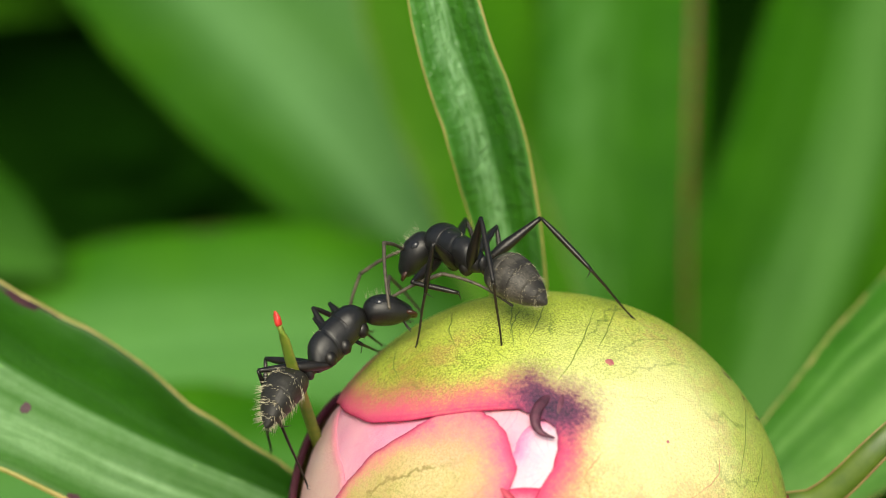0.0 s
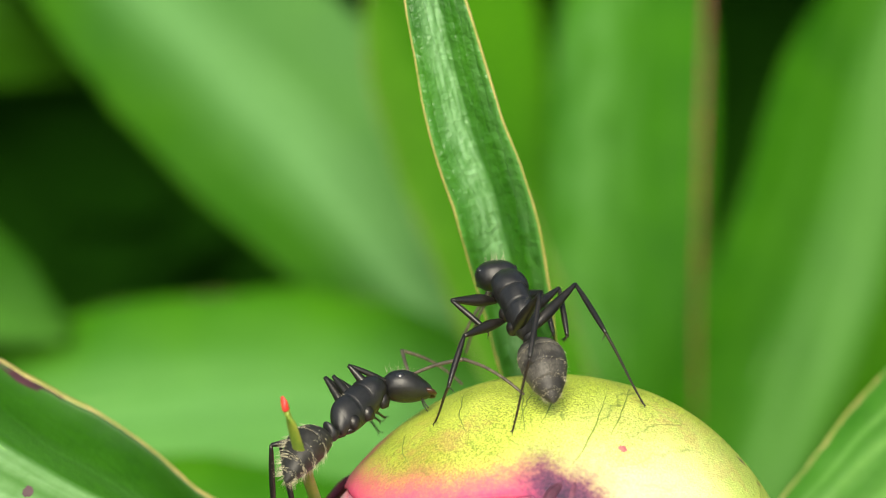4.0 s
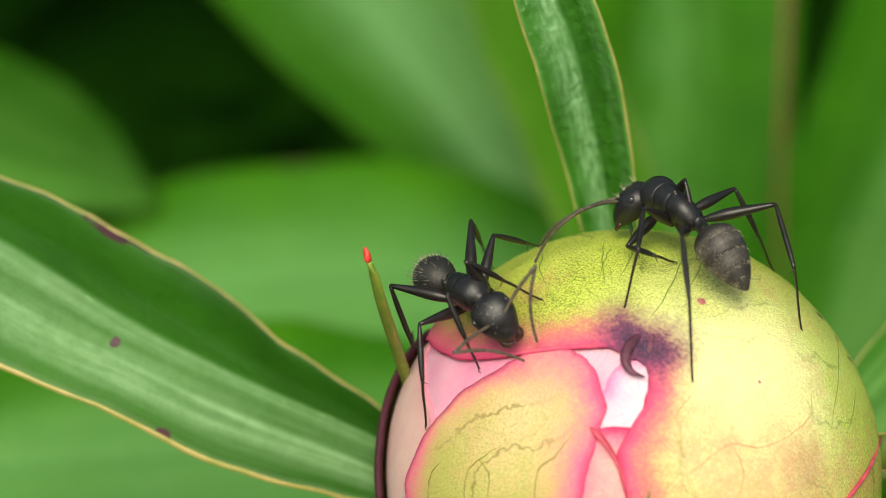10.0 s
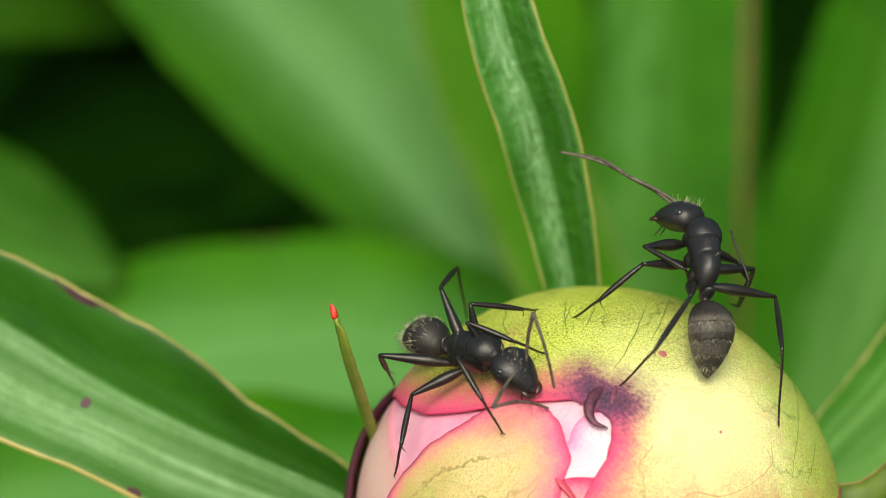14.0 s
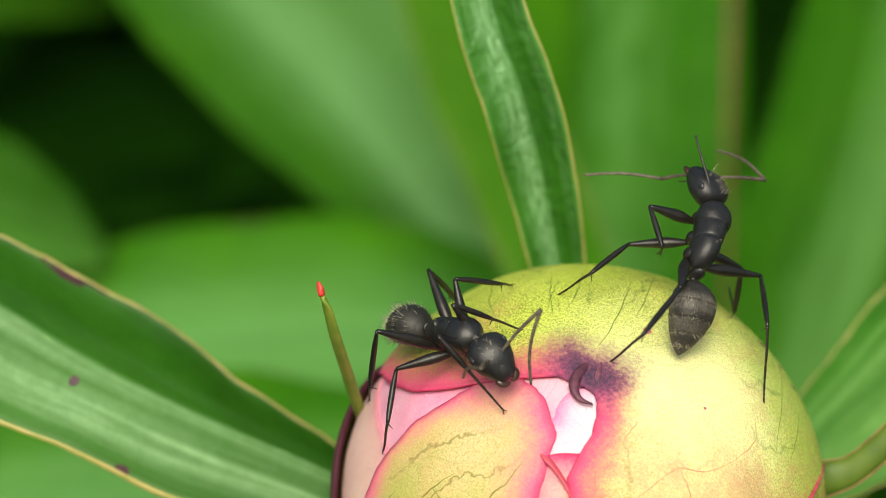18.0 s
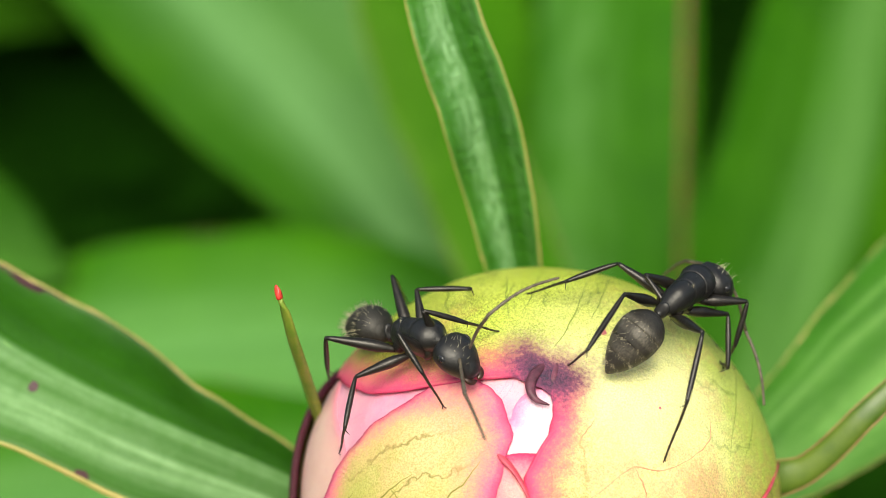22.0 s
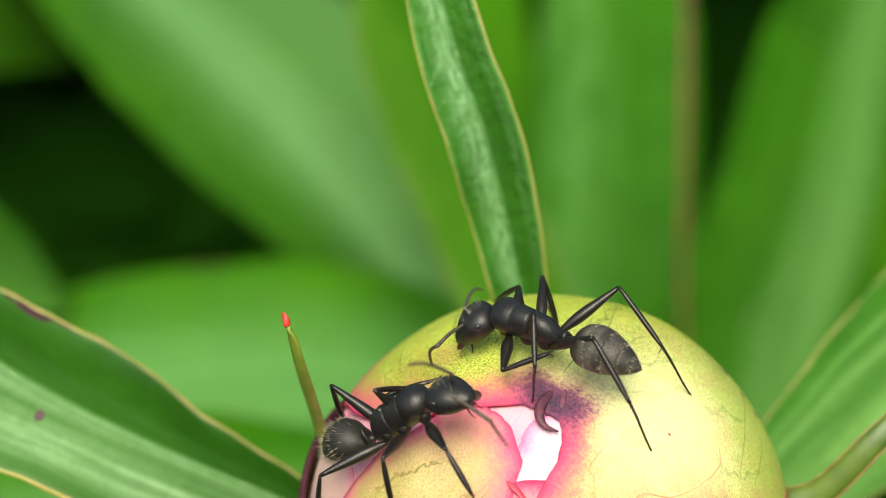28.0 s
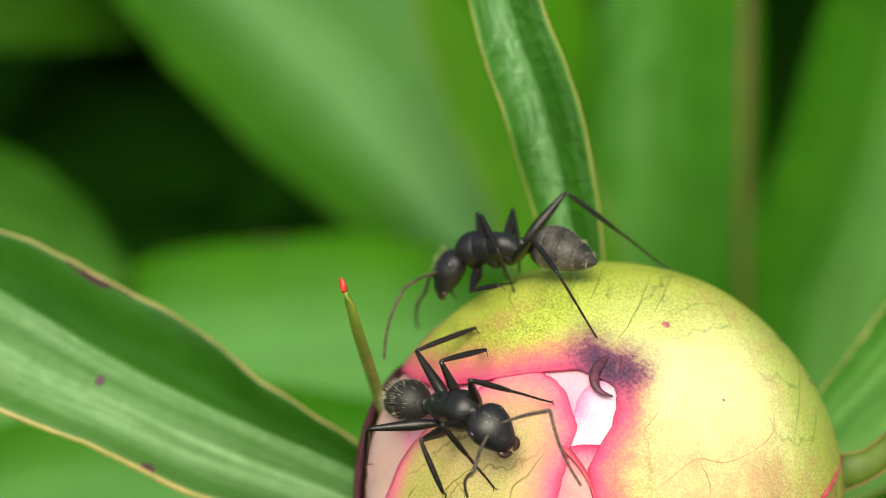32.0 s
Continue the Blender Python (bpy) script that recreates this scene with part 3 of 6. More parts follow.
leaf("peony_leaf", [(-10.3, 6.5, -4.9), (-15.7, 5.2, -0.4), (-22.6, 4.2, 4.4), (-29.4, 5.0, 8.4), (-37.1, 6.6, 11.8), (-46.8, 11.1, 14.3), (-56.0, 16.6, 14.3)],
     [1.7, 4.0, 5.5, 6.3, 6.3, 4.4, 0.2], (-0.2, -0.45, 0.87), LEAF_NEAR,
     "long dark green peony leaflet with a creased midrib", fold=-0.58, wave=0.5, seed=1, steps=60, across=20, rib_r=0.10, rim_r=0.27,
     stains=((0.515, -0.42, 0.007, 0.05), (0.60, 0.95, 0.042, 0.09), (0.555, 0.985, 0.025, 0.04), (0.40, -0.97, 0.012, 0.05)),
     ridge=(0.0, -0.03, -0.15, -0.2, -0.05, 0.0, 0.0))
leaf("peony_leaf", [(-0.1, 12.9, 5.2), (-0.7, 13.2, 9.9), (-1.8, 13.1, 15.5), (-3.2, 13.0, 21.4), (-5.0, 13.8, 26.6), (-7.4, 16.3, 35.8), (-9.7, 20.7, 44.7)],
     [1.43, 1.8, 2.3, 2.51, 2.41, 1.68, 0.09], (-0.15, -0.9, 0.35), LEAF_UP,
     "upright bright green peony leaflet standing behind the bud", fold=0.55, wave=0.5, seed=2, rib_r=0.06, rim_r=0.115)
leaf("peony_leaf", [(14.0, 12.5, -6.1), (17.5, 14.0, -3.8), (21.4, 16.5, -1.8), (25.7, 19.5, 0.7), (32.9, 25.9, 4.3), (40.6, 33.1, 7.9)],
     [2.2, 3.7, 4.7, 5.6, 5.6, 0.2], (0.25, -0.5, 0.8), LEAF_SHADE,
     "dark green peony leaflet spreading behind the bud with a brownish margin", fold=-0.3, seed=3, across=20, rim_r=0.16, rib_r=0.12, ridge=(-0.45, -0.5, -0.5, -0.45, -0.2, 0.0))

# broad leaves far behind, out of focus
FAR_LEAVES = "leaves behind the bud"
for pts, widths, up, skin, label in (
        ([(-70.9, 125.9, -59.0), (-50.0, 124.4, -51.6), (-29.1, 123.0, -47.3), (-8.4, 124.7, -49.6), (18.1, 130.5, -59.9)], [4.5, 10.8, 12.4, 12.0, 3.6], (0.05, -0.55, 0.83), LEAF_LIT,
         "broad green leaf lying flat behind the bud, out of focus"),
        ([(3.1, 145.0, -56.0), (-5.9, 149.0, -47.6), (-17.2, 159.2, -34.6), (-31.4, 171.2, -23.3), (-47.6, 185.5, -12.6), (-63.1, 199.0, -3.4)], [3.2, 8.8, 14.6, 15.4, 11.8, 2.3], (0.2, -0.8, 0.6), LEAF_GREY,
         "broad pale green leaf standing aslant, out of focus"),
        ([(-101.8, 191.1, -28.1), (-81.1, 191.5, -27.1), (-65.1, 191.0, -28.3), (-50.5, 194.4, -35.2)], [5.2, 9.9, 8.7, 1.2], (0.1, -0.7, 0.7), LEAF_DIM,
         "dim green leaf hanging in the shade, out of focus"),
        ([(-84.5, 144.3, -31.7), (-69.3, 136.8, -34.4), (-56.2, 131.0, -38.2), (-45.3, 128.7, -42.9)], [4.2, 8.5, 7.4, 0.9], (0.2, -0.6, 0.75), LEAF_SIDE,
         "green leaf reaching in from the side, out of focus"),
        ([(17.0, 151.5, -85.4), (20.1, 160.9, -65.3), (21.7, 173.6, -46.6), (23.3, 191.7, -25.1), (24.1, 206.8, -9.7)], [8.2, 10.8, 10.8, 9.9, 1.7], (0.0, -0.9, 0.45), LEAF_SHADED,
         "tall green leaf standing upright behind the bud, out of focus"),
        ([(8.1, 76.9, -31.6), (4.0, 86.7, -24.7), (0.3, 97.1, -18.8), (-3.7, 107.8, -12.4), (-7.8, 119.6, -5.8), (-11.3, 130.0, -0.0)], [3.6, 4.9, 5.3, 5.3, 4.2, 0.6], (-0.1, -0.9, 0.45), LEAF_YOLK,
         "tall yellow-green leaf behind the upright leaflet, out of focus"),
        ([(8.2, 172.5, -97.4), (7.7, 182.3, -75.7), (6.3, 196.0, -55.6), (3.0, 214.5, -32.2), (1.8, 230.6, -15.6)], [7.1, 8.9, 9.0, 8.5, 1.1], (-0.1, -0.9, 0.45), LEAF_FAR,
         "tall green leaf standing further back, out of focus"),
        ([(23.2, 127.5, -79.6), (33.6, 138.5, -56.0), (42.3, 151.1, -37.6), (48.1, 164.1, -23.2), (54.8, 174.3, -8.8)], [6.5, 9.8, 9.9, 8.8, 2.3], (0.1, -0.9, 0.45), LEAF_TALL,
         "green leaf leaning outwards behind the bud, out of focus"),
        ([(38.7, 170.7, -115.0), (47.7, 183.7, -87.3), (60.1, 199.7, -64.5), (75.0, 216.3, -46.2)], [6.9, 11.2, 11.2, 3.4], (0.1, -0.9, 0.45), LEAF_FAR,
         "broad green leaf at the back, out of focus"),
        ([(-65.2, 60.9, -37.8), (-44.8, 62.4, -35.0), (-24.6, 65.1, -34.9), (-3.8, 68.9, -38.1)], [5.1, 9.5, 10.6, 5.8], (0, -0.5, 0.85), LEAF_LIT,
         "broad green leaf below the bud, out of focus")):
    tagged(leaf("broad_leaf", pts, widths, up, skin, label, fold=0.12, seed=len(label) % 7 + pts[0][0] * 0.1, steps=30, across=24, rim_r={LEAF_LIT: 0.12, LEAF_YOLK: 0.2}.get(skin, 0), rib_r=0.2, wave=1.2, furrow=0.3, rim=RIM_DULL), group=FAR_LEAVES)


def far_stalk():
    bm = tube(bmesh.new(), [(24.6, 118.0, -48.8), (24.6, 123.5, -36.7), (25.0, 129.5, -23.3), (26.0, 139.4, -8.7), (26.8, 146.5, 2.4)], [0.2, 0.26, 0.32, 0.36, 0.36], 20, 8)
    tagged(mesh_object("stalk", bm, STALK), "thin reddish-brown stalk behind the bud, out of focus", "stalk")


far_stalk()


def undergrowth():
    """Dense foliage, coloured near black for shade, that closes the view between the leaves."""
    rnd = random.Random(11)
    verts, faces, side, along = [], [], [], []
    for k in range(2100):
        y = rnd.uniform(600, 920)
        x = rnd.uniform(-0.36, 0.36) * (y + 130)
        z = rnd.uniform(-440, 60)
        if k >= 1500:       # leaves added above the view, unseen, to keep the sun off those below
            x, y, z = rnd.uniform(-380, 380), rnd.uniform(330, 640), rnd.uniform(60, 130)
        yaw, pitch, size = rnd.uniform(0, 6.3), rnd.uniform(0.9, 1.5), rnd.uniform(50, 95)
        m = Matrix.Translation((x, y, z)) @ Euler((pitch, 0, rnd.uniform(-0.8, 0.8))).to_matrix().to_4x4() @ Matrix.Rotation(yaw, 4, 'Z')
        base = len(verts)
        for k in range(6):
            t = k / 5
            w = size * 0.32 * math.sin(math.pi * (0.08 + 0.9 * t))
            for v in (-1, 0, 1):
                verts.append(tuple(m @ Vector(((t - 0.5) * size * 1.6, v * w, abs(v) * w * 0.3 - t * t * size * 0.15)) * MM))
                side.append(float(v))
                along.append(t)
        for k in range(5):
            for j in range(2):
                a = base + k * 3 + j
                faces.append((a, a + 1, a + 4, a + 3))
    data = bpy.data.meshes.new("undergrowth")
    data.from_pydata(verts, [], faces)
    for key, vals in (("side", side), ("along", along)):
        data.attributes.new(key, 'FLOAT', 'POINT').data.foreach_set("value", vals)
    data.materials.append(LEAF_DEEP_SHADE)
    tagged(new("undergrowth", data), "dense foliage coloured near black for deep shade", "foliage", kind="stuff")


undergrowth()

# ---- bud ----
TILT = Matrix.Rotation(radians(-25), 3, 'X')     # axes turned to face the camera; the petals are fitted to its view


def bud_dir(u, v):
    """Unit direction in axes that face the camera: u to the side, v up its view."""
    w = math.sqrt(max(0.0, 1 - u * u - v * v))
    return TILT @ Vector((u, -w, v))


def bud_scale(d):
    """The bud is not quite a ball: slightly lumpy."""
    return 1.0 + 0.012 * noise.noise(d * 1.7)


def petal(name, c, radii, layer, material, label, parent, lip=0.0, tip=None, rings=26, spokes=144):
    """A shell lying on the bud round the direction c. radii: its angular outline in degrees, counted anticlockwise
    from the side; layer: height over the bud's core in mm; lip: how far the rim lifts; tip: the direction of its point."""
    x = (TILT @ Vector((1, 0, 0)))
    x = (x - c * x.dot(c)).normalized()
    y = c.cross(x) * -1
    if y.dot(TILT @ Vector((0, 0, 1))) < 0:
        y = -y
    tip = tip or -c
    tx = tip.orthogonal().normalized()
    ty = tip.cross(tx)
    bm = bmesh.new()
    near, fan, made = [], [], []
    for r in range(rings + 1):
        f = 1 - (1 - r / rings) ** 1.35
        ring = []
        for s in range(spokes if r else 1):
            a = 2 * math.pi * s / spokes
            k = s / spokes * len(radii)
            i, g = int(k), k - int(k)
            rad = radii[i % len(radii)] * (1 - g) + radii[(i + 1) % len(radii)] * g
            rad *= 1 + 0.018 * noise.noise((a * 6, layer * 7, 0)) + 0.008 * noise.noise((a * 23, layer * 7, 3))
            ang = radians(rad) * f
            d = c * math.cos(ang) + (x * math.cos(a) + y * math.sin(a)) * math.sin(ang)
            gap = radians(rad) * (1 - f) * BUD
            h = BUD - 0.9 + layer + lip * max(0, 1 - gap / 2.5) ** 2 - 0.10 * max(0, 1 - gap / 0.25)
            ring.append(bm.verts.new(d * (h * bud_scale(d)) * MM))
            near.append(d.angle(tip) * BUD)
            fan.append(math.degrees(math.atan2(d.dot(ty), d.dot(tx))))
        made.append(ring)
    at = np.array([v.co for ring in made for v in ring]) / MM
    edge = at[-spokes:]
    rim = np.concatenate([np.sqrt(((row[:, None, :] - edge[None]) ** 2).sum(2)).min(1) for row in np.array_split(at, 24)]).tolist()
    for s in range(spokes):
        bm.faces.new((made[0][0], made[1][s], made[1][(s + 1) % spokes]))
    for a, b in zip(made[1:], made[2:]):
        for s in range(spokes):
            bm.faces.new((a[s], b[s], b[(s + 1) % spokes], a[(s + 1) % spokes]))
    bmesh.ops.recalc_face_normals(bm, faces=bm.faces)
    ob = part(name, bm, material, parent, label)
    for key, vals in (("rim", rim), ("tip", near), ("fan", fan)):
        ob.data.attributes.new(key, 'FLOAT', 'POINT').data.foreach_set("value", vals)
    thick = ob.modifiers.new("thickness", 'SOLIDIFY')
    thick.thickness, thick.offset = 0.0004, -1
    return ob


def blemish(parent, u, v, size, material, stretch=1.0, lean=0.0, label="small dark blemish"):
    """A thin scab lying on the bud's skin."""
    c = bud_dir(u, v)
    x = c.orthogonal().normalized()
    x.rotate(Matrix.Rotation(radians(lean), 3, c))
    y = c.cross(x)
    bm = bmesh.new()
    mid = bm.verts.new(c * (BUD * bud_scale(c) + 0.06) * MM)
    ring = []
    for k in range(18):
        a = 2 * math.pi * k / 18
        r = size * (1 + 0.35 * noise.noise((math.cos(a) * 2, math.sin(a) * 2, u * 9)))
        d = (c * BUD + x * (math.cos(a) * r * stretch) + y * (math.sin(a) * r)).normalized()
        ring.append(bm.verts.new(d * (BUD * bud_scale(d) + 0.012) * MM))
    for k in range(18):
        bm.faces.new((mid, ring[k], ring[(k + 1) % 18]))
    part("blemish", bm, material, parent, label)


def vein(parent, way, height, material, girth):
    """A thin vein that winds over the skin through the directions way, height mm from the bud's middle."""
    path = []
    for k in range(15):
        d = spline(way, k / 14).normalized()
        d = (d + 0.006 * noise.noise_vector(d * 60)).normalized()
        path.append(d * (height * bud_scale(d) - girth * 0.35))
    part("vein", tube(bmesh.new(), path, [0.02, girth, girth, girth * 0.8, 0.02], 28, 6), material, parent, "thin dark vein")


def peony_bud():
    bud = tagged(new("peony_bud"), "round unopened peony bud, yellow-green flushed with pink, on its stem", "flower bud")
    point = bud_dir(-0.005, 0.600)
    petal("petal", bud_dir(-0.30, 0.35), [115] * 12, 0.45, INNER, "pink inner petal", bud, rings=30)
    petal("petal", bud_dir(-0.02, 0.36), [9, 12, 13, 12, 11, 9, 12, 20, 16, 11, 12, 10], 0.55, WHITE, "white inner petal", bud, spokes=72)
    petal("petal", bud_dir(-0.62, 0.38), [20, 8, 4, 3, 3, 4, 6, 10, 6, 4, 4, 8], 0.55, WHITE, "white inner petal", bud, spokes=72)
    petal("petal", bud_dir(-0.9469, 0.2356), [14.6, 14.3, 15.1, 17.2, 21.8, 20.5, 25, 30, 32, 32, 32, 30, 30, 30, 30, 30, 30, 29.7, 27.4, 27.3, 24.5, 21.6, 19.0, 16.0], 0.6, PALE,
          "pale pink outer petal", bud, spokes=96)
    petal("petal", bud_dir(-0.058, -0.088), [7.0, 7.1, 7.7, 9.1, 12.0, 18.9, 21.9, 22.7, 23.1, 19.9, 17.3, 15.8, 14.6, 14.4, 15.3, 14.8, 13.8, 13.8, 12.4, 10.5, 9.8, 9.7, 8.5, 7.4], 0.63, ROSE, "deep pink folded petal", bud, 0.1, spokes=96)
    front = petal("petal", bud_dir(-0.4965, 0.0277), [15.9, 16.4, 17.2, 18.7, 21.0, 23.3, 28.0, 29.9, 32.4, 33.6, 34.4, 34.3, 32.4, 30.4, 28.7, 27.9, 27.7, 27.8, 27.6, 27.9, 28.7, 29.8, 31.3, 32.8, 35.1, 35.0, 35.1, 35.7, 36.3, 35.8, 35.9, 36.6, 35.1, 33.4, 32.5, 32.1, 29.5, 27.0, 25.2, 24.0, 23.4, 20.9, 18.8, 17.5, 16.5, 15.9, 15.6, 15.6],
          0.72, FRONT, "yellow-green petal with a pink rim", bud, 0.10, bud_dir(0.0, 0.45), 30, 192)
    petal("sepal", TILT @ Vector((-0.86, 0.50, -0.05)).normalized(), [30, 32, 34, 37, 40, 40, 40, 40, 40, 40, 40, 34], 1.3, BACK, "dark-rimmed green sepal", bud, 0.1)
    large = petal("sepal", bud_dir(0.3926, 0.6282), [100, 100, 100, 100, 100, 100, 100, 100, 100, 100, 100, 100, 100, 100, 100, 100, 100, 100, 100, 100, 100, 100, 100, 100, 100, 100, 97, 92, 88, 84, 82.3, 87.8, 85.4, 80.7, 77.2, 71.9, 66.0, 56.4, 42.3, 31.9, 29.5, 27.5, 26.5, 27.0, 28.7, 32.2, 42.9, 46.0, 48.8, 52.8, 58.3, 63.8, 70.6, 100, 100, 100, 100, 100, 100, 100, 100, 100, 100, 100, 100, 100, 100, 100, 100, 100, 100, 100], 0.9, SEPAL,
          "large yellow-green sepal with a pink and purple edge", bud, 0.0, point, 40, 288)
    petal("sepal", Vector((0.668, -0.744, -0.001)).normalized(), [16, 17, 18, 17.5, 18.5, 17, 16, 18, 20, 20, 20, 18], 1.15, FRONT, "lower sepal with a purple-pink rim", bud, 0.15, spokes=96)
    part("bract", tube(bmesh.new(), [(-0.30, -14.18, 4.89), (-0.20, -14.06, 6.02), (-0.10, -14.05, 7.00), (0.01, -13.93, 7.67)], [0.22, 0.2, 0.14, 0.04], 12, 8, flat=0.6), BRACT, bud, "small green spike with a reddish point")
    for tint, way in (
            (VEIN_GREEN, [(-0.128, 0.156, 0.979), (-0.145, -0.067, 0.987), (-0.141, -0.210, 0.968)]),
            (VEIN_GREEN, [(0.191, 0.121, 0.974), (0.137, -0.123, 0.983), (0.075, -0.292, 0.953), (0.018, -0.394, 0.919)]),
            (VEIN_GREEN, [(0.301, 0.309, 0.902), (0.233, -0.048, 0.971), (0.179, -0.209, 0.961)]),
            (VEIN_GREEN, [(0.785, 0.172, 0.595), (0.776, -0.120, 0.619), (0.744, -0.335, 0.578), (0.709, -0.488, 0.509)]),
            (VEIN_GREEN, [(0.844, -0.163, 0.512), (0.820, -0.305, 0.484), (0.781, -0.431, 0.452)]),
            (VEIN_GREEN, [(-0.002, 0.154, 0.988), (-0.037, -0.042, 0.998), (-0.092, -0.202, 0.975)]),
            (VEIN_GREEN, [(-0.349, 0.287, 0.892), (-0.378, 0.025, 0.925), (-0.357, -0.138, 0.924)]),
            (VEIN_GREEN, [(-0.585, 0.121, 0.802), (-0.597, -0.043, 0.801), (-0.572, -0.164, 0.804)]),
            (VEIN_GREEN, [(-0.105, 0.060, 0.993), (-0.131, -0.033, 0.991), (-0.158, -0.147, 0.976)]),
            (VEIN_BROWN, [(0.527, -0.636, 0.563), (0.421, -0.712, 0.562), (0.309, -0.743, 0.594), (0.219, -0.796, 0.564), (0.108, -0.857, 0.504)]),
            (VEIN_BROWN, [(0.527, -0.636, 0.563), (0.616, -0.529, 0.583), (0.629, -0.445, 0.637)]),
            (VEIN_BROWN, [(0.164, -0.641, 0.749), (0.095, -0.715, 0.693), (0.050, -0.750, 0.659)]),
            (VEIN_BROWN, [(0.309, -0.743, 0.594), (0.350, -0.787, 0.508), (0.336, -0.839, 0.427)]),
    ):
        vein(large, way, 15.0, tint, 0.045)
    for way in (
            [(-0.664, -0.709, 0.236), (-0.664, -0.641, 0.386), (-0.617, -0.639, 0.459), (-0.535, -0.655, 0.534)],
            [(-0.412, -0.852, 0.324), (-0.402, -0.774, 0.489), (-0.339, -0.761, 0.552), (-0.277, -0.727, 0.629)],
            [(-0.810, -0.549, 0.208), (-0.799, -0.515, 0.311), (-0.761, -0.525, 0.380)],
            [(-0.617, -0.639, 0.459), (-0.579, -0.693, 0.429), (-0.583, -0.736, 0.344)],
    ):
        vein(front, way, 14.83, VEIN_OLIVE, 0.055)
    tip = part("withered_tip", tube(bmesh.new(), [(0.26, -5.57, 13.39), (-0.32, -6.68, 13.20), (-0.91, -7.54, 13.03), (-1.17, -8.35, 12.67), (-0.90, -8.97, 12.24), (-0.12, -9.20, 11.97)],
                                    [0.22, 0.30, 0.33, 0.30, 0.22, 0.06], 26, 10, flat=0.8), DARKTIP, bud, "dark shrivelled curl at the sepal's tip")
    part("tip_fold", tube(bmesh.new(), [(0.66, -5.27, 13.60), (0.49, -6.55, 13.35), (0.21, -7.55, 12.89), (-0.04, -8.26, 12.40)],
                          [0.08, 0.2, 0.22, 0.06], 14, 8, flat=0.7), DARKTIP, tip)
    part("petal_crease", tube(bmesh.new(), [(-3.1, -10.85, 9.75), (-2.80, -11.10, 9.55), (-2.24, -11.65, 9.1), (-1.55, -12.45, 8.15), (-1.15, -13.25, 6.8)],
                              [0.10, 0.30, 0.24, 0.17, 0.06], 20, 8, flat=0.5), CREASE, bud, "deep red crease between the petals")
    part("sepal_edge", tube(bmesh.new(), [(14.66, -0.82, 3.32), (13.52, -5.03, 4.18), (12.48, -7.27, 4.11), (11.20, -9.23, 3.81), (9.74, -10.84, 3.10)],
                            [0.07, 0.11, 0.13, 0.11, 0.07], 20, 8, flat=0.6), CREASE, bud, "reddish edge where two sepals meet")
    blemish(bud, 0.219, 0.732, 0.26, SPOT, 1.0, 0.0, "small red spot")
    blemish(bud, 0.72, 0.66, 0.16, PURPLE, 3.0, 40)
    # dark strip laid on the skin in place of a small crease
    blemish(bud, 0.845, 0.49, 0.13, PURPLE, 4.0, 75, "thin dark crease mark")
    blemish(bud, 0.42, 0.44, 0.10, SPOT, 1.0, 0.0, "small red spot")
    blemish(bud, 0.79, 0.57, 0.10, STALK, 3.0, 60)
    bract = part("bract", tube(bmesh.new(), [(-12.9, 4.3, 2.1), (-13.5, 2.0, 5.5), (-14.1, -1.0, 9.6), (-14.7, -3.5, 13.4), (-15.1, -4.4, 15.7), (-15.4, -4.4, 16.6)],
                               [0.4, 0.42, 0.42, 0.4, 0.36, 0.33], 20, 8, flat=0.5), BRACT, bud, "narrow green bract with a red tip")
    part("red_tip", tube(bmesh.new(), [(-15.4, -4.4, 16.6), (-15.5, -4.3, 17.0), (-15.6, -4.3, 17.4)], [0.33, 0.33, 0.1], 6, 8, flat=0.6), REDTIP, bract)
    way = [(13.8, -0.1, 1.6), (15.2, -0.5, 2.2), (16.4, -0.7, 2.8), (17.9, -0.7, 4.2), (19.5, -0.5, 6.0), (21.2, 0.1, 7.5), (24.4, 1.8, 10.3)]
    side = part("bract", tube(bmesh.new(), way, [1.15, 1.05, 0.88, 0.82, 0.78, 0.7, 0.1], 28, 12, (-0.2, -0.9, 0.4), 0.4), BRACT2, bud, "narrow curved olive-green bract")
    for edge, size in ((1.0, 0.09), (-1.0, 0.07)):
        rim = [p + q * (edge * table([1.15, 1.05, 0.88, 0.82, 0.78, 0.7, 0.1], k / 12)) for k, (p, d, q, u) in enumerate(rails(way, 12, (-0.2, -0.9, 0.4)))]
        part("bract_rim", tube(bmesh.new(), rim, [size, size, size, 0.03], 24, 6), BRACT_RIM, side, "thin brownish edge")
    part("stem", tube(bmesh.new(), [(0, 2, -13), (1, 6, -40), (4, 20, -150), (10, 40, -455)], [4.0, 2.4, 2.6, 3.2], 24, 12), BRACT, bud, "green stem")
    return bud


peony_bud()

# ---- ants ----
HEAD_AT, GASTER_AT = Vector((2.25, 0, 0.15)), Vector((-3.35, 0, -0.55))
HIPS = {"l1": (1.1, 0.5, -0.9), "l2": (-0.45, 0.55, -1.0), "l3": (-1.65, 0.5, -1.0)}
HIPS.update({"r" + k[1]: (x, -y, z) for k, (x, y, z) in list(HIPS.items())})
SEGS = {"1": (3.2, 2.8, 3.0), "2": (3.5, 3.2, 3.6), "3": (4.4, 4.2, 4.7)}
SCAPE, FLAG = 3.5, 4.6
FEELER_AT = {"l": Vector((1.6, 0.42, 0.72)), "r": Vector((1.6, -0.42, 0.72))}     # in the head's space


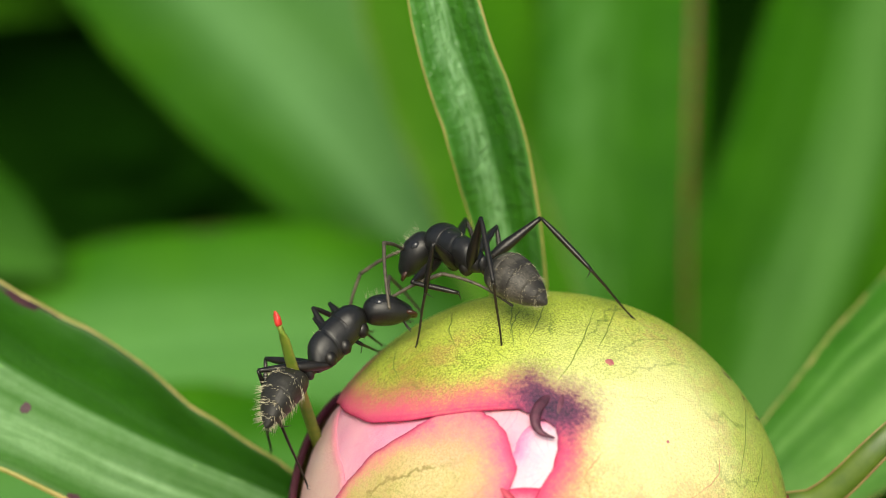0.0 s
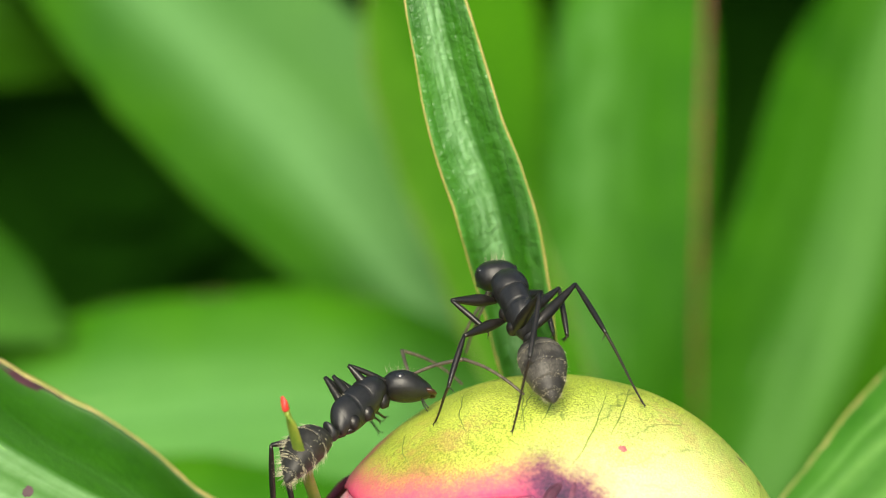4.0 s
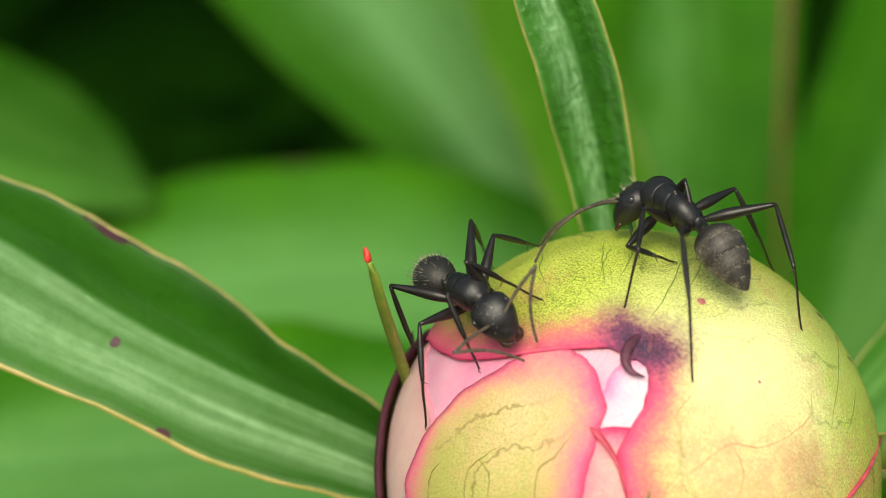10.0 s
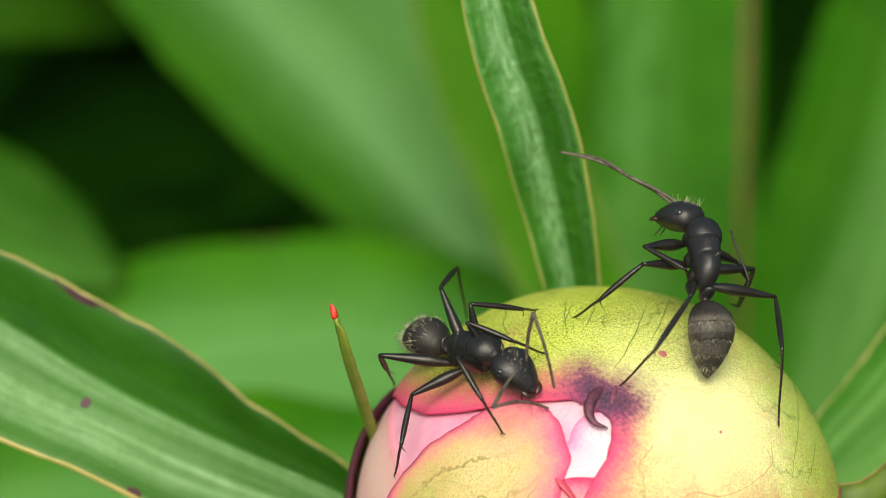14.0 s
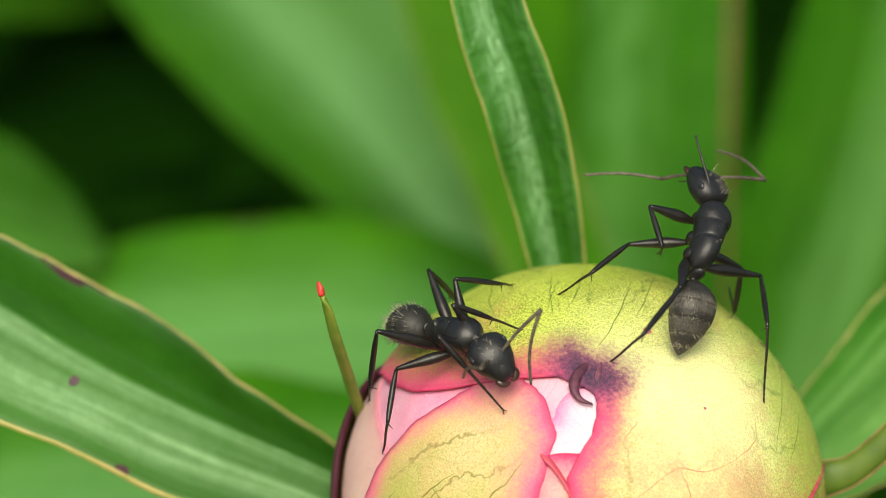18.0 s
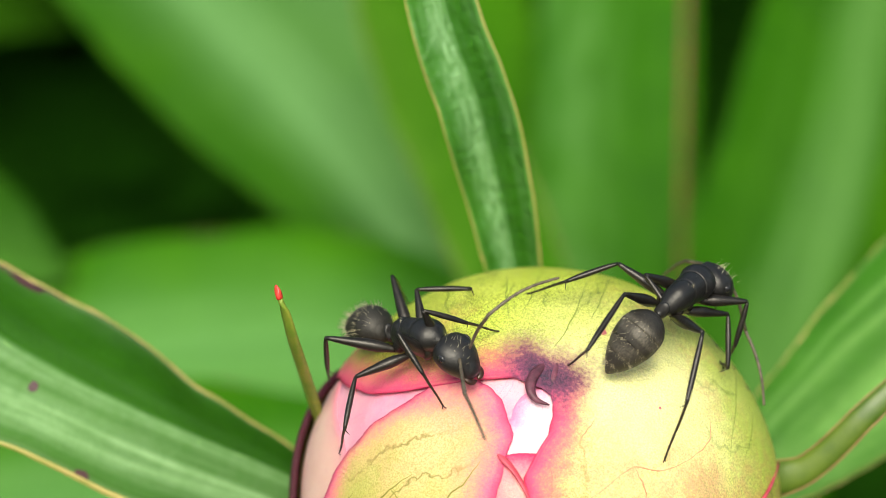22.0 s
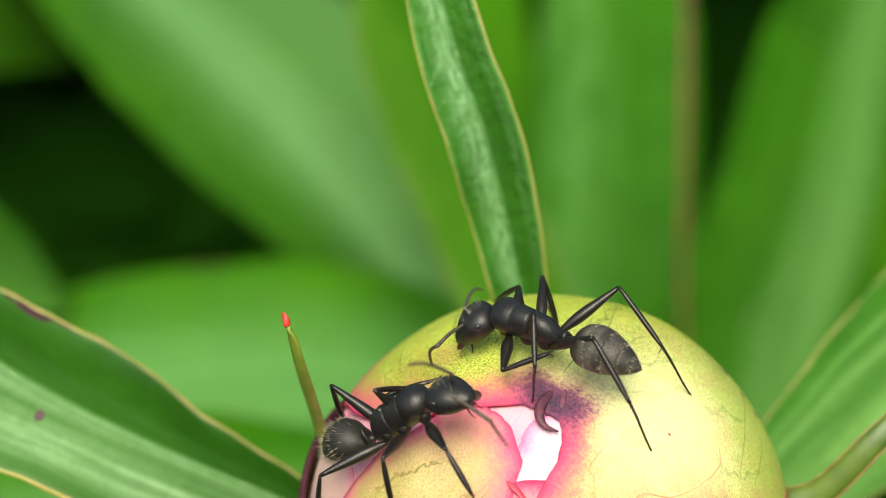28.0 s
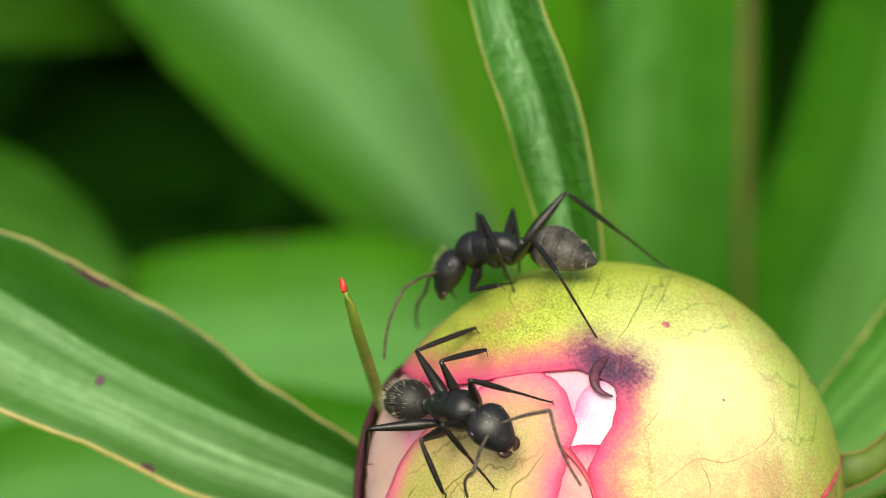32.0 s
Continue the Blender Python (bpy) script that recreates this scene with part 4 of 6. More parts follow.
def bristles(bm, spots, length, width=0.011):
    """Thin pointed hairs at (place, direction) pairs."""
    for p, d in spots:
        s = d.orthogonal().normalized() * width
        q = s.cross(d.normalized())
        ring = [bm.verts.new((p + s * math.cos(a) + q * math.sin(a)) * MM) for a in (0, 2.1, 4.2)]
        tip = bm.verts.new((p + d.normalized() * length * random.uniform(0.6, 1.2)) * MM)
        for j in range(3):
            bm.faces.new((ring[j], ring[(j + 1) % 3], tip))
    return bm


def black_ant(label, girth_scale, skin, hairs, hair_length, hair_width):
    """A carpenter-like ant along x, its head towards +x, the origin in its thorax. Returns the Empty and its moving parts."""
    rnd = random.Random(7)
    ant = tagged(new("ant"), label, "ant", group="ants on the bud")
    moving = {}
    thorax = part("thorax", loft(smooth_rings([(2.35, 0.1, 0.10, 0.10), (2.1, 0.15, 0.46, 0.46), (1.6, 0.18, 0.88, 0.82), (0.9, 0.16, 1.04, 1.02),
                                               (0.3, 0.08, 0.92, 1.04), (-0.5, -0.04, 0.84, 1.08), (-1.3, -0.12, 0.76, 1.02),
                                               (-1.95, -0.22, 0.62, 0.82), (-2.4, -0.5, 0.36, 0.42), (-2.5, -0.62, 0.10, 0.10)], 40)), CHITIN, ant)
    part("pronotal_plate", loft(smooth_rings([(2.2, 0.22, 0.30, 0.30), (1.7, 0.26, 0.92, 0.80), (1.0, 0.28, 1.09, 0.96), (0.50, 0.22, 0.98, 0.97), (0.40, 0.2, 0.90, 0.92), (0.32, 0.2, 0.7, 0.7)], 16)), CHITIN, thorax)
    part("midback_plate", loft(smooth_rings([(0.42, 0.12, 0.80, 0.92), (0.32, 0.11, 0.91, 1.03), (-0.1, 0.05, 0.89, 1.085), (-0.55, -0.02, 0.855, 1.09), (-0.70, -0.04, 0.80, 1.04), (-0.78, -0.04, 0.7, 0.92)], 14)), CHITIN, thorax)
    part("hindback_plate", loft(smooth_rings([(-0.70, -0.05, 0.6, 0.8), (-0.80, -0.05, 0.83, 1.05), (-1.3, -0.1, 0.80, 1.06), (-1.8, -0.18, 0.70, 0.92), (-2.1, -0.28, 0.5, 0.66), (-2.2, -0.35, 0.3, 0.4)], 14)), CHITIN, thorax)
    part("waist_scale", loft(smooth_rings([(-2.4, -0.7, 0.15, 0.15), (-2.7, -0.55, 0.28, 0.28), (-2.85, -0.35, 0.42, 0.62), (-3.05, -0.4, 0.36, 0.55), (-3.2, -0.6, 0.2, 0.22), (-3.45, -0.6, 0.15, 0.15)], 18), 16), CHITIN, ant)
    head = part("head", loft(smooth_rings([(-0.05, 0, 0.12, 0.14), (0.08, 0.02, 0.68, 0.52), (0.45, 0.05, 1.12, 0.80), (1.1, 0.08, 1.26, 0.92), (1.7, 0.05, 1.14, 0.86),
                                           (2.2, -0.02, 0.90, 0.66), (2.6, -0.1, 0.66, 0.44), (2.82, -0.14, 0.44, 0.24)], 30), 24, 2.2), CHITIN, ant)
    moving["head"] = head
    for sgn in (1, -1):
        bm = bmesh.new()
        bmesh.ops.create_uvsphere(bm, u_segments=14, v_segments=10, radius=0.27 * MM)
        bmesh.ops.scale(bm, verts=bm.verts, vec=(1.1, 0.55, 0.9))
        bmesh.ops.translate(bm, verts=bm.verts, vec=Vector((0.95, 1.10 * sgn, 0.38)) * MM)
        part("eye", bm, EYE, head)
        part("mandible", tube(bmesh.new(), [(2.5, 0.5 * sgn, -0.15), (2.78, 0.5 * sgn, -0.2), (2.98, 0.34 * sgn, -0.26), (3.05, 0.06 * sgn, -0.3)],
                              [0.24, 0.26, 0.20, 0.07], 10, 8, flat=0.6), JAW, head)
        part("palp", tube(bmesh.new(), [(2.3, 0.2 * sgn, -0.5), (2.5, 0.35 * sgn, -0.9), (2.75, 0.4 * sgn, -1.2)], [0.05, 0.045, 0.03], 6, 5), TARSUS, head)
    part("clypeus", loft(smooth_rings([(1.75, 0.30, 0.25, 0.45), (2.1, 0.22, 0.52, 0.46), (2.5, 0.08, 0.56, 0.40), (2.8, -0.04, 0.42, 0.26), (2.9, -0.08, 0.2, 0.1)], 12), 16), CHITIN, head)
    for sgn in (1, -1):
        part("antenna_socket", tube(bmesh.new(), [(1.45, 0.36 * sgn, 0.66), (1.6, 0.42 * sgn, 0.72), (1.78, 0.46 * sgn, 0.74)], [0.08, 0.15, 0.10], 6, 8), CHITIN, head)
    spots = [(Vector((rnd.uniform(0.1, 2.2), rnd.uniform(-0.5, 0.5), 0.82)), Vector((rnd.uniform(-0.5, 0.3), rnd.uniform(-0.4, 0.4), 1))) for _ in range(20)]
    part("head_bristles", bristles(bmesh.new(), spots, 0.6, 0.013), HAIR, head)
    spots = [(Vector((rnd.uniform(-1.4, 1.9), rnd.uniform(-0.4, 0.4), 0.92)), Vector((rnd.uniform(-0.5, 0.5), rnd.uniform(-0.4, 0.4), 1))) for _ in range(10)]
    part("thorax_bristles", bristles(bmesh.new(), spots, 0.34), HAIR, thorax)
    # gaster: four overlapping plates on one core, hung at its front end
    keys = [(0.1, 0, 0.18, 0.18), (-0.15, 0.16, 0.75, 0.70), (-0.8, 0.40, 1.32, 1.20), (-1.7, 0.48, 1.50, 1.36), (-2.7, 0.34, 1.32, 1.18), (-3.6, 0.12, 0.90, 0.80), (-4.3, -0.06, 0.40, 0.38), (-4.6, -0.14, 0.08, 0.08)]
    keys = [(x * (0.5 + 0.5 * girth_scale), z, w * girth_scale, h * girth_scale) for x, z, w, h in keys]
    gaster = part("gaster", loft(smooth_rings(keys, 40), 24), skin, ant, "black abdomen with a grey bloom of fine hairs")
    moving["gaster"] = gaster

    def girth(x, c):
        rows = smooth_rings(keys, 80)
        row = min(rows, key=lambda r: abs(r[0] - x))
        return row[c]

    for x0, x1 in [(p * (0.5 + 0.5 * girth_scale), q * (0.5 + 0.5 * girth_scale)) for p, q in ((-0.15, -1.45), (-1.38, -2.55), (-2.47, -3.4), (-3.32, -4.1))]:
        rows = [(x0 + (x1 - x0) * k / 8, girth(x0 + (x1 - x0) * k / 8, 1), girth(x0 + (x1 - x0) * k / 8, 2) + 0.012 + 0.028 * k / 8,
                 girth(x0 + (x1 - x0) * k / 8, 3) + 0.012 + 0.028 * k / 8) for k in range(9)]
        rows.append((rows[-1][0] - 0.01, rows[-1][1], rows[-1][2] - 0.09, rows[-1][3] - 0.09))
        part("abdomen_plate", loft(rows, 28), skin, gaster)
    bm = bmesh.new()
    spots = []
    for _ in range(hairs):
        x = rnd.choice((-1.45, -2.55, -3.4, -4.1, rnd.uniform(-4.4, -0.3), rnd.uniform(-4.4, -0.3))) * (0.5 + 0.5 * girth_scale) + rnd.uniform(-0.1, 0.1)
        a = rnd.uniform(0, 2 * math.pi)
        o = Vector((0, math.cos(a), math.sin(a)))
        spots.append((Vector((x, o.y * girth(x, 2), girth(x, 1) + o.z * girth(x, 3))), o * 0.75 + Vector((-0.75, 0, 0))))
    part("gaster_bristles", bristles(bm, spots, hair_length, hair_width), HAIR, gaster)
    for key, hip in HIPS.items():
        a, b, c = SEGS[key[1]]
        sgn = 1 if key[0] == "l" else -1
        h = Vector(hip)
        part("coxa", tube(bmesh.new(), [h + Vector((0.25, -0.22 * sgn, 0.75)), h + Vector((0.14, 0.0, 0.35)), h + Vector((0, 0, -0.05))], [0.38, 0.42, 0.22], 8, 12), LEG, thorax)
        fat = {"1": 0.36, "2": 0.33, "3": 0.35}[key[1]]
        moving["femur_" + key] = part("femur", tube(bmesh.new(), [(0, 0, 0), (a * 0.35, 0, 0.03), (a * 0.7, 0, 0.02), (a, 0, 0)], [0.14, fat, fat * 0.72, 0.12], 14, 10), LEG, ant)
        tibia = part("tibia", tube(bmesh.new(), [(0, 0, 0), (b * 0.3, 0, 0.02), (b * 0.7, 0, 0.02), (b, 0, 0)], [0.10, 0.165, 0.17, 0.11], 12, 8), LEG, ant)
        part("tibial_spur", tube(bmesh.new(), [(b, 0, 0), (b + 0.12, 0.08 * sgn, -0.25), (b + 0.2, 0.12 * sgn, -0.5)], [0.04, 0.03, 0.008], 5, 5), TARSUS, tibia)
        moving["tibia_" + key] = tibia
        joints = (0.0, 0.5, 0.68, 0.82, 0.91, 1.0)
        thin = [(0.095 - 0.035 * q / 40) * (0.75 if min(abs(q / 40 - s) for s in joints) < 0.013 else 1.0) for q in range(41)]
        bm = tube(bmesh.new(), [(0, 0, 0), (c * 0.3, 0, 0.02), (c * 0.7, 0, -0.02), (c, 0, 0)], thin, 40, 7)
        for side in (1, -1):
            tube(bm, [(c * 0.98, 0, 0), (c + 0.12, 0.1 * side, 0.05), (c + 0.2, 0.16 * side, -0.08)], [0.035, 0.03, 0.008], 4, 5)
        moving["tarsus_" + key] = part("tarsus", bm, TARSUS, ant)
    for key in "lr":
        moving["scape_" + key] = part("antenna_scape", tube(bmesh.new(), [(0, 0, 0), (SCAPE * 0.5, 0, 0.12), (SCAPE, 0, 0)], [0.085, 0.105, 0.125], 12, 8), FLAGEL, ant)
        bow = [Vector((FLAG * s / 8, 0, 0.35 * math.sin(math.pi * s / 8))) for s in range(9)]
        beads = [(0.108 - 0.025 * q / 44) * (0.86 if q % 4 == 0 else 1.04) for q in range(45)]
        bm = tube(bmesh.new(), bow, beads, 44, 8)
        moving["flagellum_" + key] = part("antenna_flagellum", bm, FLAGEL, ant)
    return ant, moving


def bone(a, b, up):
    """The pose of a limb that starts at a and points to b, its z side towards up. Millimetres in, metres out."""
    x = (b - a).normalized()
    y = up.cross(x)
    y = y.normalized() if y.length > 1e-4 else x.orthogonal().normalized()
    return Matrix.Translation(a * MM) @ Matrix((x, y, x.cross(y))).transposed().to_4x4()


def bent(a, b, la, lb, up):
    """The joint between two limbs la, lb long from a towards b, bent to the side of up; and where the second ends."""
    d = b - a
    n = min(max(d.length, abs(la - lb) + 0.02), la + lb - 0.002)
    d = d.normalized()
    s = up - d * up.dot(d)
    s = s.normalized() if s.length > 1e-4 else d.orthogonal().normalized()
    c = (la * la + n * n - lb * lb) / (2 * la * n)
    return a + d * (la * c) + s * (la * math.sqrt(max(0, 1 - c * c))), a + d * n


def gait(ant, moving, keys):
    """Keys a whole ant. keys: rows of (t, place, turn, head turn, gaster turn, legs, feelers): millimetres and degrees;
    legs: knee and foot of l1 l2 l3 r1 r2 r3; feelers: elbow and tip of l, r; all in the world."""
    order = ("l1", "l2", "l3", "r1", "r2", "r3")
    poses = []
    for t, place, turn, head, gaster, legs, feelers in keys:
        poses.append((t, Vector(place), Euler([radians(v) for v in turn]).to_quaternion(), Euler([radians(v) for v in head]).to_quaternion(),
                      Euler([radians(v) for v in gaster]).to_quaternion(), [Vector(legs[k:k + 3]) for k in range(0, 36, 3)],
                      [Vector(feelers[k:k + 3]) for k in range(0, 12, 3)]))
    rows = {"root": []}
    for name in moving:
        rows[name] = []
    t, step = 0.0, 0.25
    while t <= 32.0:
        k = max(i for i in range(len(poses)) if poses[i][0] <= t + 1e-6)
        p, q = poses[k], poses[min(k + 1, len(poses) - 1)]
        u = 0.0 if q[0] == p[0] else (t - p[0]) / (q[0] - p[0])
        e = u * u * (3 - 2 * u)
        place = p[1].lerp(q[1], e)
        turn, hq, gq = (p[i].slerp(q[i], e) for i in (2, 3, 4))
        root = Matrix.Translation(place) @ turn.to_matrix().to_4x4()
        inv = root.inverted()
        rows["root"].append((t, Matrix.Translation(place * MM) @ turn.to_matrix().to_4x4()))
        hm = Matrix.Translation(HEAD_AT) @ hq.to_matrix().to_4x4()
        rows["head"].append((t, Matrix.Translation(HEAD_AT * MM) @ hq.to_matrix().to_4x4()))
        rows["gaster"].append((t, Matrix.Translation(GASTER_AT * MM) @ gq.to_matrix().to_4x4()))
        for i, key in enumerate(order):
            a, b, c = SEGS[key[1]]
            knee, foot = p[5][2 * i].lerp(q[5][2 * i], e), p[5][2 * i + 1].lerp(q[5][2 * i + 1], e)
            moved = (q[5][2 * i + 1] - p[5][2 * i + 1]).length
            if moved > 1.0:
                foot = foot + foot.normalized() * (math.sin(math.pi * u) * min(1.2, moved * 0.25))
            hip = Vector(HIPS[key])
            knee, foot = inv @ knee, inv @ foot
            knee = hip + (knee - hip).normalized() * a
            up = inv.to_3x3() @ foot_up(root @ foot)
            # foot slack bends along the camera's view to look straight, never into bud
            view_axis = inv.to_3x3() @ Vector((0.0, 0.906, -0.423))
            lean = 1.0 if view_axis.dot(up) > 0.1 else -1.0
            for push in (-0.3, -0.15, 0.1, 0.4, 0.9, 1.8, 3.0):
                ankle, toe = bent(knee, foot, b, c, view_axis * lean + up * (0.3 + push))
                if (root @ ankle).length > BUD + 0.25:
                    break
            rows["femur_" + key].append((t, bone(hip, knee, up)))
            rows["tibia_" + key].append((t, bone(knee, ankle, up)))
            rows["tarsus_" + key].append((t, bone(ankle, toe, up)))
        for i, key in enumerate("lr"):
            elbow, tip = inv @ p[6][2 * i].lerp(q[6][2 * i], e), inv @ p[6][2 * i + 1].lerp(q[6][2 * i + 1], e)
            start = hm @ FEELER_AT[key]
            elbow = start + (elbow - start).normalized() * SCAPE
            rows["scape_" + key].append((t, bone(start, elbow, Vector((0, 0, 1)))))
            rows["flagellum_" + key].append((t, bone(elbow, tip, Vector((0, 0, 1)))))
        t += step
    walk(ant, rows.pop("root"))
    for name, ob in moving.items():
        walk(ob, rows[name])


def foot_up(p):
    return Vector(p).normalized()


def stance(keys, t, place, turn, head, gaster, legs, feelers):
    """Adds one row for gait()."""
    keys.append((t, place, turn, head, gaster, legs, feelers))


lower_ant, lower_parts = black_ant("black ant with a hairy grey-black abdomen feeding at the pink petals", 0.82, GASTER_HAIRY, 420, 0.58, 0.017)
upper_ant, upper_parts = black_ant("black ant with a dull banded abdomen on top of the bud", 0.90, GASTER_DULL, 480, 0.26, 0.009)


def motions():
    lower_keys, upper_keys = [], []
    stance(lower_keys, 0, (-12.16, -0.57, 13.94), (-35.8, -18.2, 43.7), (-16, 34.6, -30.7), (-0.7, -7.6, 10.8),
           (-12.7, 2.8, 14.4, -9.6, 4.8, 10.6, -13.7, 1.8, 14.7, -10.2, 5.6, 11.1, -16.5, 1, 11.7, -16.3, 1.9, 4.9, -11.9, 2.5, 14.3, -7.7, 5.9, 11.6, -13.6, 1.3, 14.2, -9.8, 3.4, 10.9, -16.7, -3.6, 13.3, -14, -2.2, 4.9),
           (-9.2, 5.3, 15, -7.2, 7.5, 11.5, -6.1, 0.6, 17.4, -2.1, -1.3, 16.2))
    stance(lower_keys, 1, (-11.1, 1.23, 13.86), (-42.2, -9.8, 47.3), (-15, 42.8, -33.5), (-0.8, -10.5, 8.6),
           (-11.9, 4.3, 14.3, -9.3, 6.3, 10.1, -12.9, 2.6, 15.2, -9, 5.5, 10.9, -16.2, 0.7, 11.8, -15.5, 1.7, 4.1, -11.4, 3.6, 15.2, -7.2, 6, 11.9, -12.7, 0.2, 16.2, -10, 3.6, 10.7, -15.4, -2.5, 13.6, -14, -1.3, 5.1),
           (-7.6, 7.1, 14, -6.2, 9.6, 10.4, -4.7, 2.6, 16.2, -1.1, 0.2, 15.2))
    stance(lower_keys, 2, (-11.08, 1.81, 13.79), (-46.7, -6.2, 51.9), (-17.9, 48.7, -35.8), (-1.6, -13.9, 13.1),
           (-12.1, 4.8, 14.1, -9.6, 6.6, 9.6, -13, 2.7, 15.2, -8.9, 5.6, 10.9, -16.1, 0.1, 12.2, -15.4, 1.6, 4, -11.5, 4, 15.4, -6.8, 6.2, 12.1, -12.5, 0.7, 16.3, -10, 3, 11, -15.5, -0.8, 12.2, -14, -1.1, 5.2),
           (-7.5, 7.8, 13.8, -5.9, 10.3, 10.2, -4.7, 3.6, 15.8, -1.3, 1, 15.2))
    stance(lower_keys, 3, (-11.38, 1.18, 14), (-36.3, -1.5, 52.8), (-18.8, 34.5, -45.1), (0.6, -11, -6.4),
           (-12.8, 4.2, 13.9, -10.4, 5.9, 9.2, -13.1, 3, 15, -9.1, 5.6, 10.7, -16.5, -0.7, 12.3, -16.2, 2.2, 5.2, -11.9, 3.5, 15.2, -7.4, 6.1, 11.8, -13.1, 2.1, 15.4, -10.1, 3.7, 10.6, -15.6, 0.2, 12, -14.2, 2.3, 4.9),
           (-9.9, 7, 14.2, -6.9, 9, 11.3, -5.3, 2.8, 16.3, -1.5, 0.5, 15.2))
    stance(lower_keys, 6, (-11.54, 2.01, 13.94), (-39.9, -12.6, 46.4), (-12.1, 38.8, -29.5), (-0.1, -1, 13.2),
           (-12.1, 5.4, 14.1, -9.1, 6.9, 9.8, -14.3, 3.1, 14.5, -11.5, 4.1, 8.9, -14.5, -2.6, 14.2, -13, 3.9, 8.8, -10.3, -0.6, 15.3, -8.1, 0.2, 12.8, -12.4, 4.1, 14.4, -7.4, 6.2, 11.6, -15.4, -2.4, 13.6, -15.1, 3.5, 7.2),
           (-5.9, 6.7, 15.2, -1.5, 5.8, 14, -6.6, 1.1, 16.5, -5.1, -3.2, 17.5))
    stance(lower_keys, 7, (-10.81, 0.66, 14.39), (-26.1, -5.1, 62.3), (-17.5, 43.1, -38.7), (0.2, 5.5, 4.6),
           (-12.5, 4, 14.1, -10.3, 5.5, 9.5, -13.9, 1.3, 15, -11.8, 2.4, 9.1, -14.2, 2.8, 13.6, -14.5, 5.1, 10.4, -11.2, -0.6, 15.9, -8.1, 0.5, 12.8, -11, -3, 15.5, -8, -2.2, 12.6, -15.1, -1.5, 13.1, -14.6, 2.8, 5.7),
           (-6.1, 4.8, 16.9, -3.6, 1.2, 15.6, -6.6, 5.5, 12.8, -5.3, 1.5, 14.7))
    stance(lower_keys, 8, (-11.19, -0.59, 14.35), (12.8, -33.1, -65.6), (7.2, 57, 12.7), (-2, -13.8, 16.2),
           (-9.8, 1.3, 15.8, -5, 1.6, 14.2, -12.5, 0.9, 16, -11.5, 6, 11.9, -12.7, -0.1, 16.7, -12, 6, 12.2, -11.7, -4.6, 15.9, -9.7, -1.3, 11.6, -13.1, -3.4, 14.9, -11.3, 0.1, 10.1, -16, 0.3, 11.2, -15.1, 2.2, 4.8),
           (-7.4, -5.7, 17.9, -7.6, -3.1, 14, -9.5, -7.2, 14.5, -11.3, -11.2, 15.7))
    stance(lower_keys, 9, (-10.53, -2.75, 14.24), (29.1, -9.6, -72.8), (-5.3, 52.1, -10.2), (-0.4, -5.5, 8.9),
           (-9.9, -4.5, 16.9, -5.5, -3.4, 13.6, -9.3, 0.3, 16.1, -4.2, 3.5, 14.1, -10.8, 2.7, 15.6, -10.3, 5.7, 11.3, -12, -5.1, 15.8, -9.9, -4.5, 10.5, -13.9, -2.4, 11.9, -14, -1.7, 5.2, -14.8, 0.8, 13.4, -13.4, 3.8, 7.7),
           (-7.4, -6.9, 17.5, -7.1, -7.1, 12.9, -12.3, -8.8, 13.9, -8.6, -9, 11))
    stance(lower_keys, 10, (-9.92, -3.56, 14.33), (45.3, -12.5, -64.7), (-14.9, 51.1, -29.4), (-0.1, -5.5, 2.8),
           (-10, -5.1, 17, -5.6, -3.1, 13.5, -8.4, -0.2, 16.2, -5.6, 4.9, 13, -9.7, 1.9, 16.1, -8, 9.8, 8.2, -11.1, -6.3, 15.6, -9.2, -5.7, 10.5, -12.6, -5.3, 13.1, -12.2, -5.8, 6.8, -14.4, -0.7, 13.2, -13.2, 3.7, 7.7),
           (-6.1, -6.7, 17.6, -6, -7, 12.9, -10.6, -9.9, 13.8, -6.8, -8, 12.3))
    stance(lower_keys, 11, (-9.56, -4.96, 14.59), (36.8, -9.3, -62), (-7.4, 49.7, -14.6), (-0.6, -12.2, 5.4),
           (-10.3, -3.7, 16, -5.7, -3.2, 13.6, -8.9, -2, 16.9, -5.9, 2.8, 13.6, -10.6, -0.4, 17, -7.7, 5.8, 11.7, -10.8, -7.8, 15.6, -8.7, -7, 10.3, -12.4, -6.6, 13.7, -12.1, -6, 6.8, -14.2, -2.2, 13, -13.4, 3.7, 7.8),
           (-6.8, -8.1, 18.2, -5.2, -8.1, 14, -10.7, -10.6, 14.5, -6.6, -9, 13))
    stance(lower_keys, 12, (-8.52, -5.74, 14.93), (37.1, -12.1, -53.5), (-3.2, 47.3, -6.6), (0, -7.7, -0.2),
           (-9.8, -5.4, 16.2, -5.9, -2.3, 13.6, -8.4, -1.9, 16.2, -4, 1.5, 14.4, -10.3, -0.9, 16.9, -8.6, 6, 12.4, -9.3, -9, 15.7, -5.9, -8.1, 11.2, -11.4, -7.5, 13.6, -12.4, -5.7, 6.7, -13.4, -3.6, 12.6, -13.4, 3.8, 8),
           (-5.1, -9, 18.9, -4.3, -9.3, 14.3, -8.5, -11.7, 14.9, -4.7, -9.2, 13.7))
